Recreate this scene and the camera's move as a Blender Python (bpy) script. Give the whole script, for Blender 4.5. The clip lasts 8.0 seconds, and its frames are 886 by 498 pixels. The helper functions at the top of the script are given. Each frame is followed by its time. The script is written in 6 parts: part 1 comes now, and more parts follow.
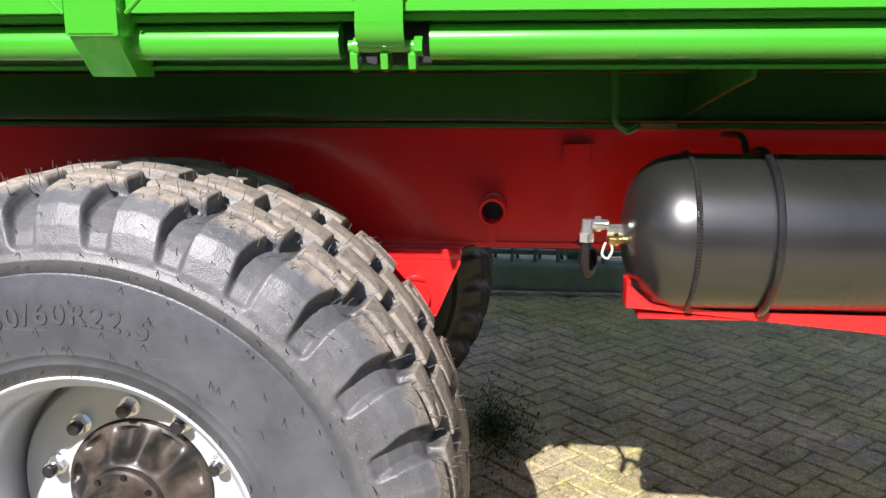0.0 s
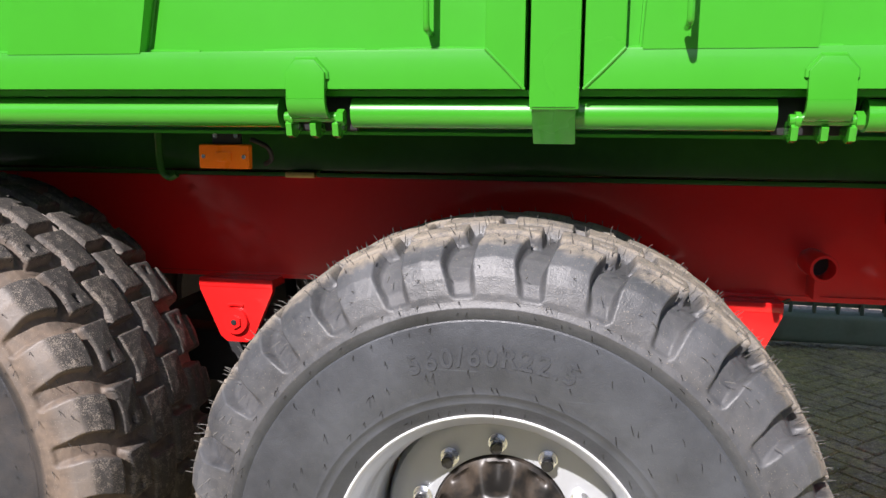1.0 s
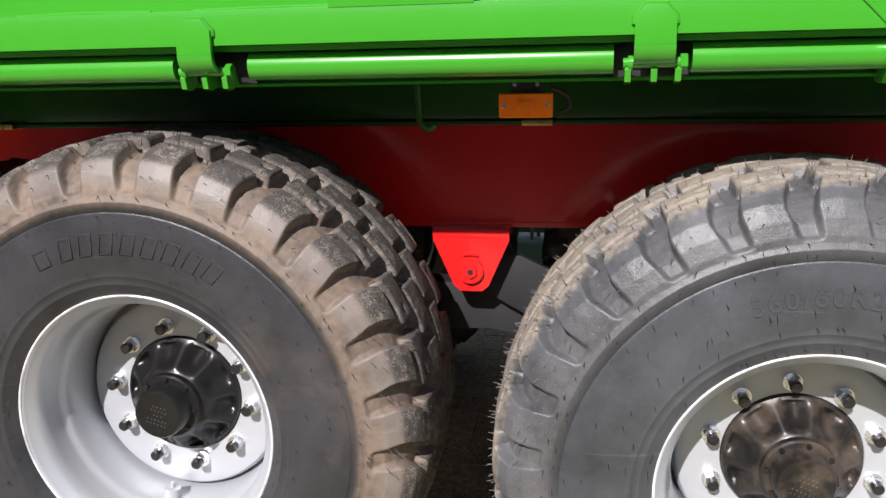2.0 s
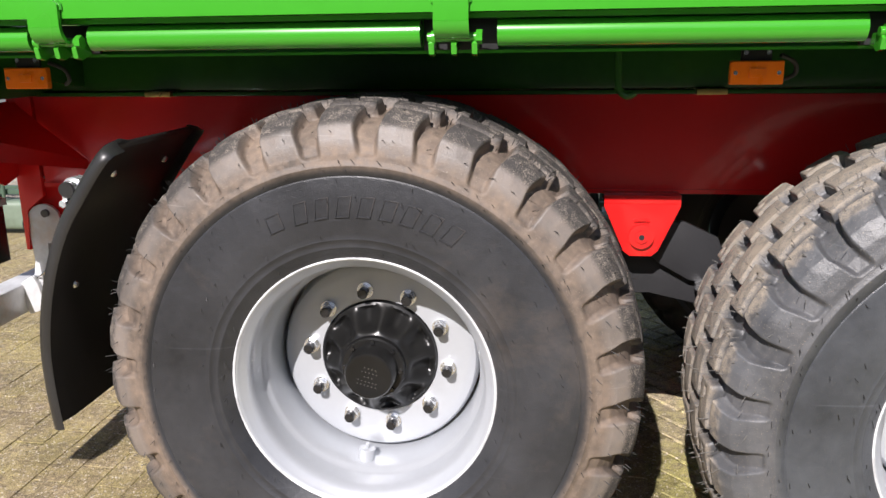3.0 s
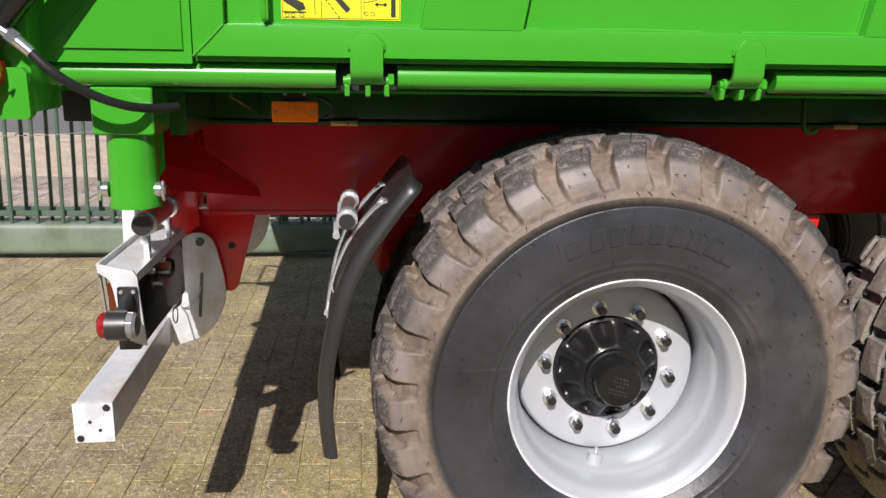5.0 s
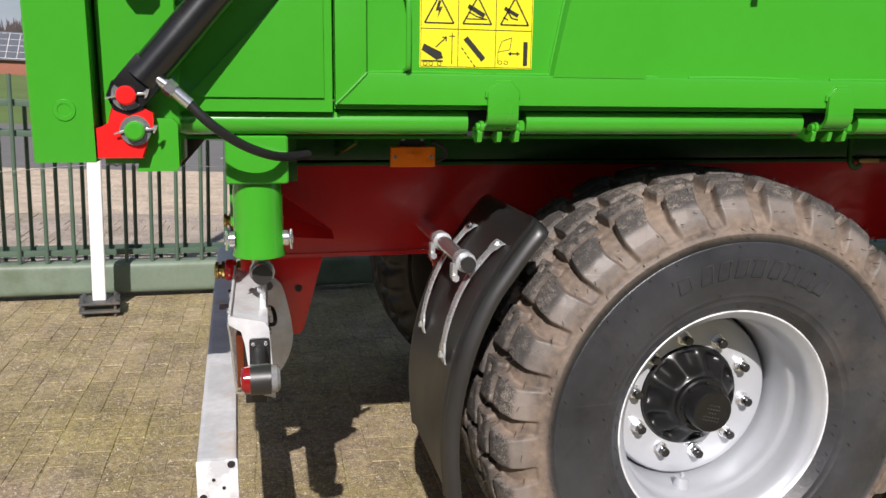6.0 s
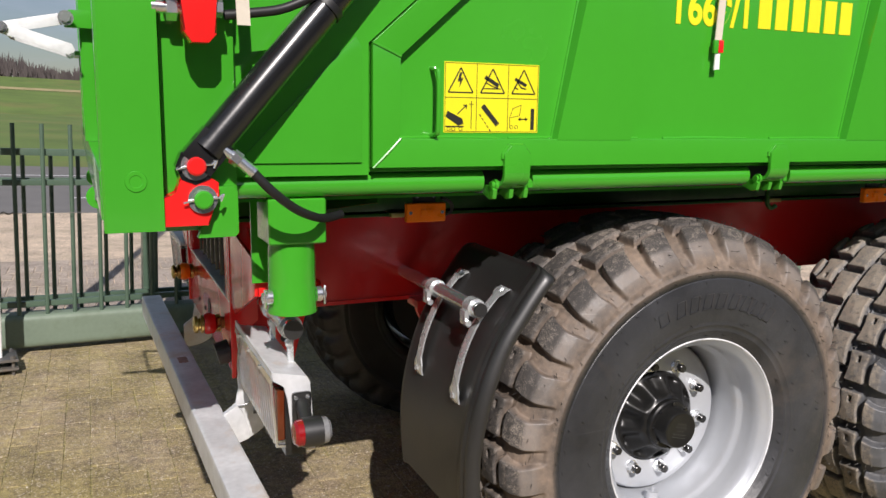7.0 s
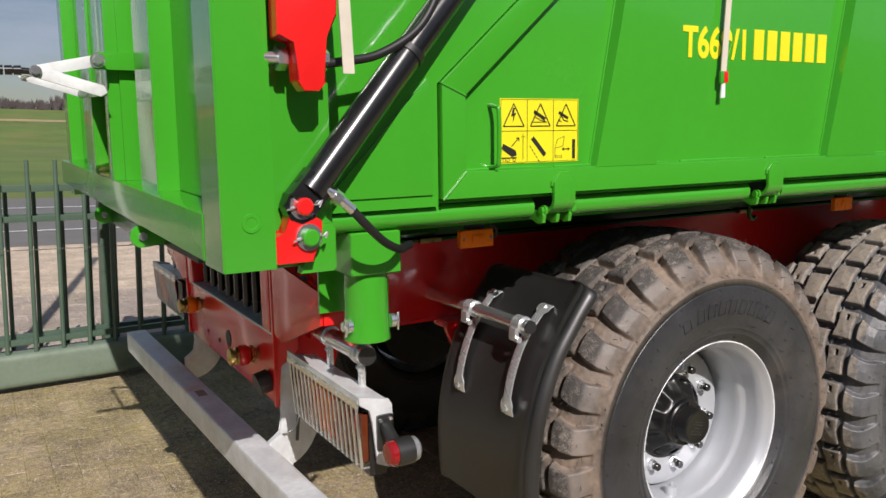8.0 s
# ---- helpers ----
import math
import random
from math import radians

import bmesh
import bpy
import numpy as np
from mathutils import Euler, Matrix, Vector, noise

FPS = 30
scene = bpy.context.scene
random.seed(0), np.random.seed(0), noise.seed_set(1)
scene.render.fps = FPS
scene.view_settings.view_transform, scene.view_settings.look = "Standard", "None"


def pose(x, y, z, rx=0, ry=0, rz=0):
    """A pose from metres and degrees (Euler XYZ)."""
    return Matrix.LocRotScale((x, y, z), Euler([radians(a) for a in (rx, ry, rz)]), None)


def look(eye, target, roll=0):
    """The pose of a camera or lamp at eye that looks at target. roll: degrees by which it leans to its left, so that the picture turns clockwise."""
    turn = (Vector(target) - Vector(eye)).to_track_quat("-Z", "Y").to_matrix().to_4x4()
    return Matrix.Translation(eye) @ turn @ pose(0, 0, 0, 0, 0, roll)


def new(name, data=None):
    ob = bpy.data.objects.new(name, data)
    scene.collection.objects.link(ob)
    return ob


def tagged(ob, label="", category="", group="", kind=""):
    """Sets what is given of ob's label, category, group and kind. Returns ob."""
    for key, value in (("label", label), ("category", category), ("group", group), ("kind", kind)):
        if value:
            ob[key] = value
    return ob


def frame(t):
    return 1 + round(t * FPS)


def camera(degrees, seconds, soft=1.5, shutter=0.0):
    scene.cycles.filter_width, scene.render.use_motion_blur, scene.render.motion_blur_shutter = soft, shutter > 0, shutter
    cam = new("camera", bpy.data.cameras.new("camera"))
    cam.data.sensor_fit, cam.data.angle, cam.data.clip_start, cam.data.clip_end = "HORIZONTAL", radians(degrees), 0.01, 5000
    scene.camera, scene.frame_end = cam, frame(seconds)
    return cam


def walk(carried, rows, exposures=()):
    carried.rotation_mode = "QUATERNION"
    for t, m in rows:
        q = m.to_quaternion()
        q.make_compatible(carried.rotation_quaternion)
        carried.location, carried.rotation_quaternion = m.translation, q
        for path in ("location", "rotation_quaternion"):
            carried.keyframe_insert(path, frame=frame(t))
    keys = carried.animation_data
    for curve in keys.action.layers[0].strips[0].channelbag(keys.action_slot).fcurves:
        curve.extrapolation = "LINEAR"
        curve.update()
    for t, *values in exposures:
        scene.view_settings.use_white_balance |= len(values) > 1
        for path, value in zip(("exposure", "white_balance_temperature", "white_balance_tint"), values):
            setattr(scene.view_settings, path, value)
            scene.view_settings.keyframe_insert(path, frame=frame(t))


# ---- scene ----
cam = camera(58.1, 8.0)
PATH = [
    (0, (2.025, -1.344, 1.347), (1.869, 0.609, 0.946), 1.8),
    (0.5, (1.762, -1.461, 1.389), (1.546, 0.494, 1.025), 2.6),
    (0.7, (1.667, -1.483, 1.391), (1.404, 0.471, 1.051), 2.7),
    (1, (1.492, -1.511, 1.378), (1.138, 0.432, 1.058), 2.2),
    (1.5, (1.206, -1.548, 1.365), (0.748, 0.366, 1.009), 1.7),
    (1.7, (1.085, -1.573, 1.373), (0.668, 0.342, 0.975), 1.1),
    (2.8, (0.498, -1.74, 1.339), (0.254, 0.183, 0.844), 1.5),
    (2.9, (0.451, -1.745, 1.339), (0.186, 0.176, 0.849), 1.5),
    (3, (0.377, -1.762, 1.337), (0.132, 0.159, 0.837), 1.1),
    (3.5, (0.085, -1.868, 1.363), (-0.096, 0.05, 0.827), 0.5),
    (4, (-0.164, -1.93, 1.365), (-0.197, -0.001, 0.835), 1.6),
    (4.2, (-0.263, -1.929, 1.36), (-0.259, 0.004, 0.849), 1.7),
    (4.5, (-0.415, -1.919, 1.377), (-0.351, 0.019, 0.889), 1.6),
    (5, (-0.637, -1.919, 1.38), (-0.439, 0.015, 0.911), 2.7),
    (5.2, (-0.753, -1.935, 1.391), (-0.492, -0.007, 0.927), 3.1),
    (6.3, (-1.253, -1.842, 1.417), (-0.717, 0.048, 1.046), 2.4),
    (6.5, (-1.321, -1.841, 1.436), (-0.71, 0.03, 1.082), 2.4),
    (7, (-1.561, -1.863, 1.46), (-0.752, -0.06, 1.15), 2.5),
    (7.5, (-1.767, -1.823, 1.473), (-0.837, -0.073, 1.204), 1.9),
    (8, (-1.943, -1.803, 1.49), (-0.929, -0.099, 1.226), 0.8),
]
EXPOSURES = [(0, 1.06, 6150, 18), (0.5, 0.97, 6150, 18), (1.0, 0.64, 6200, 18), (1.7, 0.45, 6250, 17), (3.0, 0.54, 6250, 17), (4.0, 0.40, 6250, 17), (5.0, 0.28, 6300, 16), (6.5, 0.17, 6350, 16), (8.0, 0.04, 6400, 16)]
walk(cam, [(t, look(eye, target, roll)) for t, eye, target, roll in PATH], EXPOSURES)

# ---------------------------------------------------------------- light
SUN = Vector((-0.30, -1.25, 1.0)).normalized()
world = bpy.data.worlds.new("world")
scene.world = world
world.use_nodes = True
wn = world.node_tree.nodes
sky = wn.new("ShaderNodeTexSky")
sky.sky_type = "NISHITA"
sky.sun_disc = False
sky.sun_elevation = math.asin(SUN.z)
sky.sun_rotation = math.atan2(SUN.x, SUN.y) % (2 * math.pi)
sky.dust_density = 0.7
wn["Background"].inputs["Strength"].default_value = 0.050
wl = world.node_tree.links.new
coord, stretch, cloud = wn.new("ShaderNodeTexCoord"), wn.new("ShaderNodeMapping"), wn.new("ShaderNodeTexNoise")
stretch.inputs["Scale"].default_value = (2.2, 2.2, 9.0)
cloud.inputs["Scale"].default_value, cloud.inputs["Detail"].default_value, cloud.inputs["Roughness"].default_value = 1.3, 8, 0.6
wl(coord.outputs["Generated"], stretch.inputs["Vector"])
wl(stretch.outputs[0], cloud.inputs["Vector"])
veil = wn.new("ShaderNodeMapRange")
veil.inputs["From Min"].default_value, veil.inputs["From Max"].default_value = 0.42, 0.66
veil.inputs["To Max"].default_value = 0.6
wl(cloud.outputs[0], veil.inputs["Value"])
mixed_sky = wn.new("ShaderNodeMix")
mixed_sky.data_type = "RGBA"
mixed_sky.inputs["B"].default_value = (8.5, 9.5, 11.5, 1)
wl(veil.outputs[0], mixed_sky.inputs["Factor"])
wl(sky.outputs[0], mixed_sky.inputs["A"])
wl(mixed_sky.outputs["Result"], wn["Background"].inputs["Color"])
sun = new("sun", bpy.data.lights.new("sun", "SUN"))
sun.data.energy, sun.data.angle, sun.data.color = 4.8, radians(0.55), (1.0, 0.95, 0.87)
sun.matrix_world = look(SUN * 40, (0, 0, 0))


# ---------------------------------------------------------------- materials
def material(name, color, rough=0.5, metal=0.0, coat=0.0, vary=0.12, scale=6.0, fine=120.0, bump=0.0, rough_vary=0.1,
             second=None, second_scale=3.0, second_from=0.5, second_to=0.7, spec=0.5):
    """A painted, plastic or metal surface: colour drift at two scales, uneven gloss and fine relief."""
    m = bpy.data.materials.new(name)
    m.use_nodes = True
    nt = m.node_tree
    n, link = nt.nodes, nt.links.new
    b = n["Principled BSDF"]
    tc = n.new("ShaderNodeTexCoord")
    big, small = n.new("ShaderNodeTexNoise"), n.new("ShaderNodeTexNoise")
    for node, s, d in ((big, scale, 4), (small, fine, 3)):
        node.inputs["Scale"].default_value, node.inputs["Detail"].default_value = s, d
        link(tc.outputs["Object"], node.inputs["Vector"])
    mixed = n.new("ShaderNodeMath")
    mixed.operation = "MULTIPLY_ADD"
    link(small.outputs[0], mixed.inputs[0])
    mixed.inputs[1].default_value = 0.4
    link(big.outputs[0], mixed.inputs[2])
    ramp = n.new("ShaderNodeMapRange")
    ramp.inputs["From Min"].default_value, ramp.inputs["From Max"].default_value = 0.35, 1.05
    ramp.inputs["To Min"].default_value, ramp.inputs["To Max"].default_value = 1 - vary, 1 + vary
    link(mixed.outputs[0], ramp.inputs["Value"])
    hsv = n.new("ShaderNodeHueSaturation")
    hsv.inputs["Color"].default_value = (*color, 1)
    link(ramp.outputs[0], hsv.inputs["Value"])
    out = hsv.outputs[0]
    if second:
        stain = n.new("ShaderNodeTexNoise")
        stain.inputs["Scale"].default_value, stain.inputs["Detail"].default_value, stain.inputs["Roughness"].default_value = second_scale, 7, 0.65
        link(tc.outputs["Object"], stain.inputs["Vector"])
        cut = n.new("ShaderNodeMapRange")
        cut.inputs["From Min"].default_value, cut.inputs["From Max"].default_value = second_from, second_to
        link(stain.outputs[0], cut.inputs["Value"])
        mix = n.new("ShaderNodeMix")
        mix.data_type = "RGBA"
        link(cut.outputs[0], mix.inputs["Factor"])
        link(out, mix.inputs["A"])
        mix.inputs["B"].default_value = (*second, 1)
        out = mix.outputs["Result"]
    link(out, b.inputs["Base Color"])
    rr = n.new("ShaderNodeMapRange")
    rr.inputs["To Min"].default_value, rr.inputs["To Max"].default_value = max(0.02, rough - rough_vary), min(1, rough + rough_vary)
    link(big.outputs[0], rr.inputs["Value"])
    link(rr.outputs[0], b.inputs["Roughness"])
    b.inputs["Metallic"].default_value = metal
    b.inputs["Coat Weight"].default_value = coat
    b.inputs["Coat Roughness"].default_value = 0.08
    b.inputs["Specular IOR Level"].default_value = spec
    if bump:
        bp = n.new("ShaderNodeBump")
        bp.inputs["Strength"].default_value, bp.inputs["Distance"].default_value = bump, 0.004
        link(mixed.outputs[0], bp.inputs["Height"])
        link(bp.outputs[0], b.inputs["Normal"])
    return m


GREEN = material("green_paint", (0.047, 0.340, 0.019), 0.24, coat=0.7, vary=0.05, scale=2.5, fine=30, bump=0.04)
# The body's green again, darkened to stand in for shade underneath.
SHADED_GREEN = material("shaded_green_paint", (0.030, 0.120, 0.017), 0.22, coat=0.2, spec=0.3, vary=0.2, scale=4, fine=40, bump=0.06)
RED = material("red_paint", (0.75, 0.017, 0.015), 0.22, coat=0.5, spec=0.45, vary=0.06, scale=3, fine=30, bump=0.05)
GALV = material("galvanised_steel", (0.68, 0.69, 0.70), 0.38, metal=0.2, vary=0.25, scale=11, fine=60, bump=0.04, rough_vary=0.18, second=(0.62, 0.51, 0.41), second_scale=4.5, second_from=0.54, second_to=0.72)
PALEZINC = material("pale_zinc", (0.76, 0.78, 0.79), 0.26, metal=0.7, vary=0.12, scale=18, fine=90, bump=0.03, rough_vary=0.1)
ZINC = material("bright_zinc", (0.86, 0.87, 0.88), 0.22, metal=0.9, vary=0.08, scale=14, fine=90, bump=0.02, rough_vary=0.08)
BLACK = material("black_gloss_paint", (0.012, 0.012, 0.013), 0.25, coat=0.4, vary=0.3, scale=8, fine=60, bump=0.08)
HUBPAINT = material("dusty_black_hub", (0.010, 0.010, 0.010), 0.32, coat=0.12, spec=0.4, vary=0.3, scale=8, fine=60, bump=0.08, second=(0.085, 0.066, 0.052), second_scale=26, second_from=0.70, second_to=0.85)
DUSTYHUB = material("mud_dusted_hub", (0.014, 0.013, 0.012), 0.38, coat=0.12, spec=0.45, vary=0.3, scale=8, fine=60, bump=0.08, second=(0.11, 0.085, 0.065), second_scale=14, second_from=0.42, second_to=0.75)
TANK = material("black_tank_paint", (0.016, 0.0155, 0.015), 0.30, coat=0.3, spec=1.0, vary=0.3, scale=4, fine=80, bump=0.05, second=(0.15, 0.14, 0.125), second_scale=26, second_from=0.70, second_to=0.76)
PLASTIC = material("black_plastic", (0.020, 0.0195, 0.019), 0.40, spec=0.75, vary=0.25, scale=7, fine=90, bump=0.08, second=(0.040, 0.038, 0.035), second_scale=9, second_from=0.62, second_to=0.85)
DRYGRASS = material("dry_grass", (0.34, 0.29, 0.14), 0.95, vary=0.2, scale=0.3, fine=3)
# One vent rubber in two tones: pale where hairs catch light, dark where shaded.
VENT = material("lit_rubber_vent", (0.13, 0.125, 0.115), 0.8, vary=0.3, scale=40)
DARKVENT = material("shaded_rubber_vent", (0.022, 0.021, 0.020), 0.6, vary=0.3, scale=40)
HOSE = material("rubber_hose", (0.012, 0.012, 0.013), 0.5, vary=0.2)
SILVER = material("silver_rim_paint", (0.50, 0.52, 0.55), 0.38, metal=0.3, coat=0.08, vary=0.05, scale=5, fine=70, bump=0.02, second=(0.48, 0.46, 0.42), second_scale=5, second_from=0.62, second_to=0.9)
AMBER = material("amber_plastic", (1.0, 0.205, 0.003), 0.3, coat=0.1, spec=0.3, vary=0.12, scale=20, fine=200)
SMOKED = material("dark_amber_lens", (0.11, 0.022, 0.006), 0.2, coat=0.5, vary=0.15, scale=30)
REDLENS = material("red_lens", (0.26, 0.008, 0.010), 0.12, coat=0.6, vary=0.1, scale=30)
CLEARLENS = material("clear_lens", (0.20, 0.20, 0.20), 0.06, coat=0.9, vary=0.3, scale=60)
RUSTMARK = material("rust_stamp", (0.36, 0.24, 0.19), 0.7, vary=0.3, scale=40)
WHITEZINC = material("white_zinc", (0.80, 0.81, 0.83), 0.5, metal=0.1, vary=0.14, scale=14, fine=70, second=(0.55, 0.56, 0.58), second_scale=16, second_from=0.5, second_to=0.62)
YELLOW = material("yellow_film", (0.80, 0.72, 0.014), 0.4, vary=0.04)
INK = material("black_print", (0.02, 0.02, 0.015), 0.5)
WHITE = material("white_paint", (0.78, 0.78, 0.77), 0.4, vary=0.05, scale=4, second=(0.5, 0.48, 0.42), second_scale=6, second_from=0.62, second_to=0.9)
STRAP = material("beige_webbing", (0.62, 0.56, 0.46), 0.85, vary=0.12, scale=20, fine=500, bump=0.3)
BRASS = material("brass_fitting", (0.62, 0.45, 0.16), 0.3, metal=1.0, vary=0.2, scale=25)
GATEGREEN = material("gate_green_paint", (0.075, 0.122, 0.085), 0.42, coat=0.2, vary=0.18, scale=3, fine=40, bump=0.05, second=(0.12, 0.15, 0.10), second_scale=4, second_from=0.55, second_to=0.8)
GATEBEAM = material("weathered_green_beam", (0.17, 0.22, 0.165), 0.5, vary=0.18, scale=2.5, fine=40, bump=0.05, second=(0.10, 0.13, 0.08), second_scale=3, second_from=0.5, second_to=0.75)
DARKSTEEL = material("dark_paint_and_recess_shade", (0.02, 0.02, 0.022), 0.5, vary=0.3, scale=6)
DARKGREY = material("grey_steel_plate", (0.12, 0.12, 0.12), 0.5, metal=0.4, vary=0.2, scale=6, second=(0.2, 0.17, 0.13), second_scale=5)


def tyre_material(name, dust, amount, low, crown, grey_rgb, lug_amount, lug_rgb, tread, crest, stain=0.0):
    """Black rubber with dried earth that lies in the grooves and on the shoulder, patchy; the lugs are barer, their tops worn."""
    m = bpy.data.materials.new(name)
    m.use_nodes = True
    nt = m.node_tree
    n, link = nt.nodes, nt.links.new
    b = n["Principled BSDF"]
    tc, sep = n.new("ShaderNodeTexCoord"), n.new("ShaderNodeSeparateXYZ")
    link(tc.outputs["Object"], sep.inputs[0])

    def calc(op, a, c, d=None):
        node = n.new("ShaderNodeMath")
        node.operation = op
        for k, v in enumerate((a, c) if d is None else (a, c, d)):
            if isinstance(v, (int, float)):
                node.inputs[k].default_value = v
            else:
                link(v, node.inputs[k])
        return node.outputs[0]

    radius = calc("SQRT", calc("ADD", calc("MULTIPLY", sep.outputs[0], sep.outputs[0]), calc("MULTIPLY", sep.outputs[2], sep.outputs[2])), 0.0)
    lug = n.new("ShaderNodeAttribute")
    lug.attribute_name = "lug"
    lug = lug.outputs["Fac"]
    coarse, fine, speck = (n.new("ShaderNodeTexNoise") for _ in range(3))
    for node, s, d in ((coarse, 7, 6), (fine, 60, 5), (speck, 420, 2)):
        node.inputs["Scale"].default_value, node.inputs["Detail"].default_value = s, d
        link(tc.outputs["Object"], node.inputs["Vector"])
    band = n.new("ShaderNodeMapRange")
    band.interpolation_type = "SMOOTHSTEP"
    band.inputs["From Min"].default_value, band.inputs["From Max"].default_value = 0.474, 0.498
    band.inputs["To Min"].default_value, band.inputs["To Max"].default_value = low, 1.0
    link(radius, band.inputs["Value"])
    fade = n.new("ShaderNodeMapRange")
    fade.interpolation_type = "SMOOTHSTEP"
    fade.inputs["From Min"].default_value, fade.inputs["From Max"].default_value = 0.535, 0.60
    fade.inputs["To Min"].default_value, fade.inputs["To Max"].default_value = 1.0, crown
    link(radius, fade.inputs["Value"])
    patch = n.new("ShaderNodeMapRange")
    patch.inputs["From Min"].default_value, patch.inputs["From Max"].default_value = 0.22, 0.74
    link(calc("MULTIPLY_ADD", fine.outputs[0], 0.45, calc("MULTIPLY", coarse.outputs[0], 0.6)), patch.inputs["Value"])
    # rubbed-on mud in loose streaks and blotches
    mud, smear = n.new("ShaderNodeTexNoise"), n.new("ShaderNodeMapRange")
    mud.inputs["Scale"].default_value, mud.inputs["Detail"].default_value, mud.inputs["Roughness"].default_value, mud.inputs["Distortion"].default_value = 3.2, 10, 0.72, 0.3
    link(tc.outputs["Object"], mud.inputs["Vector"])
    smear.inputs["From Min"].default_value, smear.inputs["From Max"].default_value, smear.inputs["To Max"].default_value = 0.50, 0.76, stain
    link(mud.outputs[0], smear.inputs["Value"])
    mix = n.new("ShaderNodeMix")
    mix.data_type = "RGBA"
    link(calc("MAXIMUM", smear.outputs[0], calc("MULTIPLY", calc("MULTIPLY", calc("MULTIPLY", band.outputs[0], fade.outputs[0]), patch.outputs[0]), calc("MULTIPLY_ADD", lug, lug_amount - amount, amount))), mix.inputs["Factor"])
    grey = n.new("ShaderNodeHueSaturation")
    # thin pale scuffs across the sidewall
    turned, scuff, thin = n.new("ShaderNodeMapping"), n.new("ShaderNodeTexNoise"), n.new("ShaderNodeMapRange")
    turned.inputs["Rotation"].default_value, turned.inputs["Scale"].default_value = (0.0, 0.9, 0.0), (3.0, 1.0, 90.0)
    link(tc.outputs["Object"], turned.inputs["Vector"])
    link(turned.outputs[0], scuff.inputs["Vector"])
    scuff.inputs["Scale"].default_value, scuff.inputs["Detail"].default_value = 1.0, 2
    thin.inputs["From Min"].default_value, thin.inputs["From Max"].default_value, thin.inputs["To Max"].default_value = 0.70, 0.76, 1.0
    link(scuff.outputs[0], thin.inputs["Value"])
    bare = n.new("ShaderNodeMix")
    bare.data_type = "RGBA"
    bare.inputs["A"].default_value, bare.inputs["B"].default_value = (*grey_rgb, 1), (*lug_rgb, 1)
    link(lug, bare.inputs["Factor"])
    link(bare.outputs["Result"], grey.inputs["Color"])
    link(calc("ADD", calc("MULTIPLY_ADD", coarse.outputs[0], 1.9, -0.02), calc("ADD", calc("MULTIPLY", thin.outputs[0], 0.5), calc("MULTIPLY", fine.outputs[0], 0.22))), grey.inputs["Value"])
    link(grey.outputs[0], mix.inputs["A"])
    mix.inputs["B"].default_value = (*dust, 1)
    grit = n.new("ShaderNodeMix")
    grit.data_type = "RGBA"
    spot = n.new("ShaderNodeMapRange")
    spot.inputs["From Min"].default_value, spot.inputs["From Max"].default_value = 0.66, 0.72
    spot.inputs["To Max"].default_value = 0.7
    link(speck.outputs[0], spot.inputs["Value"])
    link(calc("MULTIPLY", spot.outputs[0], band.outputs[0]), grit.inputs["Factor"])
    link(mix.outputs["Result"], grit.inputs["A"])
    grit.inputs["B"].default_value = (0.34, 0.29, 0.22, 1)
    out = grit.outputs["Result"]
    dark, earth, share = tread
    soil, top = n.new("ShaderNodeMix"), n.new("ShaderNodeMix")
    for node in (soil, top):
        node.data_type = "RGBA"
    pores = n.new("ShaderNodeMapRange")
    pores.inputs["From Min"].default_value, pores.inputs["From Max"].default_value = 0.60 - share, 0.75 - share
    link(calc("ADD", calc("MULTIPLY", fine.outputs[0], 0.35), calc("ADD", calc("MULTIPLY", coarse.outputs[0], 0.3), calc("MULTIPLY", speck.outputs[0], 0.55))), pores.inputs["Value"])
    link(pores.outputs[0], soil.inputs["Factor"])
    soil.inputs["A"].default_value, soil.inputs["B"].default_value = (*dark, 1), (*earth, 1)
    worn = n.new("ShaderNodeMapRange")
    worn.interpolation_type = "SMOOTHSTEP"
    worn.inputs["From Min"].default_value, worn.inputs["From Max"].default_value = crest - 0.009, crest + 0.009
    link(calc("ADD", radius, calc("MULTIPLY", calc("SUBTRACT", fine.outputs[0], 0.5), 0.016)), worn.inputs["Value"])
    rubbed = calc("MULTIPLY", worn.outputs[0], lug)
    link(rubbed, top.inputs["Factor"])
    link(out, top.inputs["A"])
    link(soil.outputs["Result"], top.inputs["B"])
    out = top.outputs["Result"]
    link(out, b.inputs["Base Color"])
    rough = n.new("ShaderNodeMapRange")
    rough.inputs["To Min"].default_value, rough.inputs["To Max"].default_value = 0.36, 0.85
    lay = mix.inputs["Factor"].links[0].from_socket
    link(calc("MAXIMUM", lay, rubbed), rough.inputs["Value"])
    b.inputs["Specular IOR Level"].default_value = 0.55
    link(rough.outputs[0], b.inputs["Roughness"])
    bp = n.new("ShaderNodeBump")
    bp.inputs["Strength"].default_value, bp.inputs["Distance"].default_value = 0.5, 0.004
    link(calc("MULTIPLY_ADD", fine.outputs[0], 0.6, calc("MULTIPLY", speck.outputs[0], 0.3)), bp.inputs["Height"])
    link(bp.outputs[0], b.inputs["Normal"])
    return m


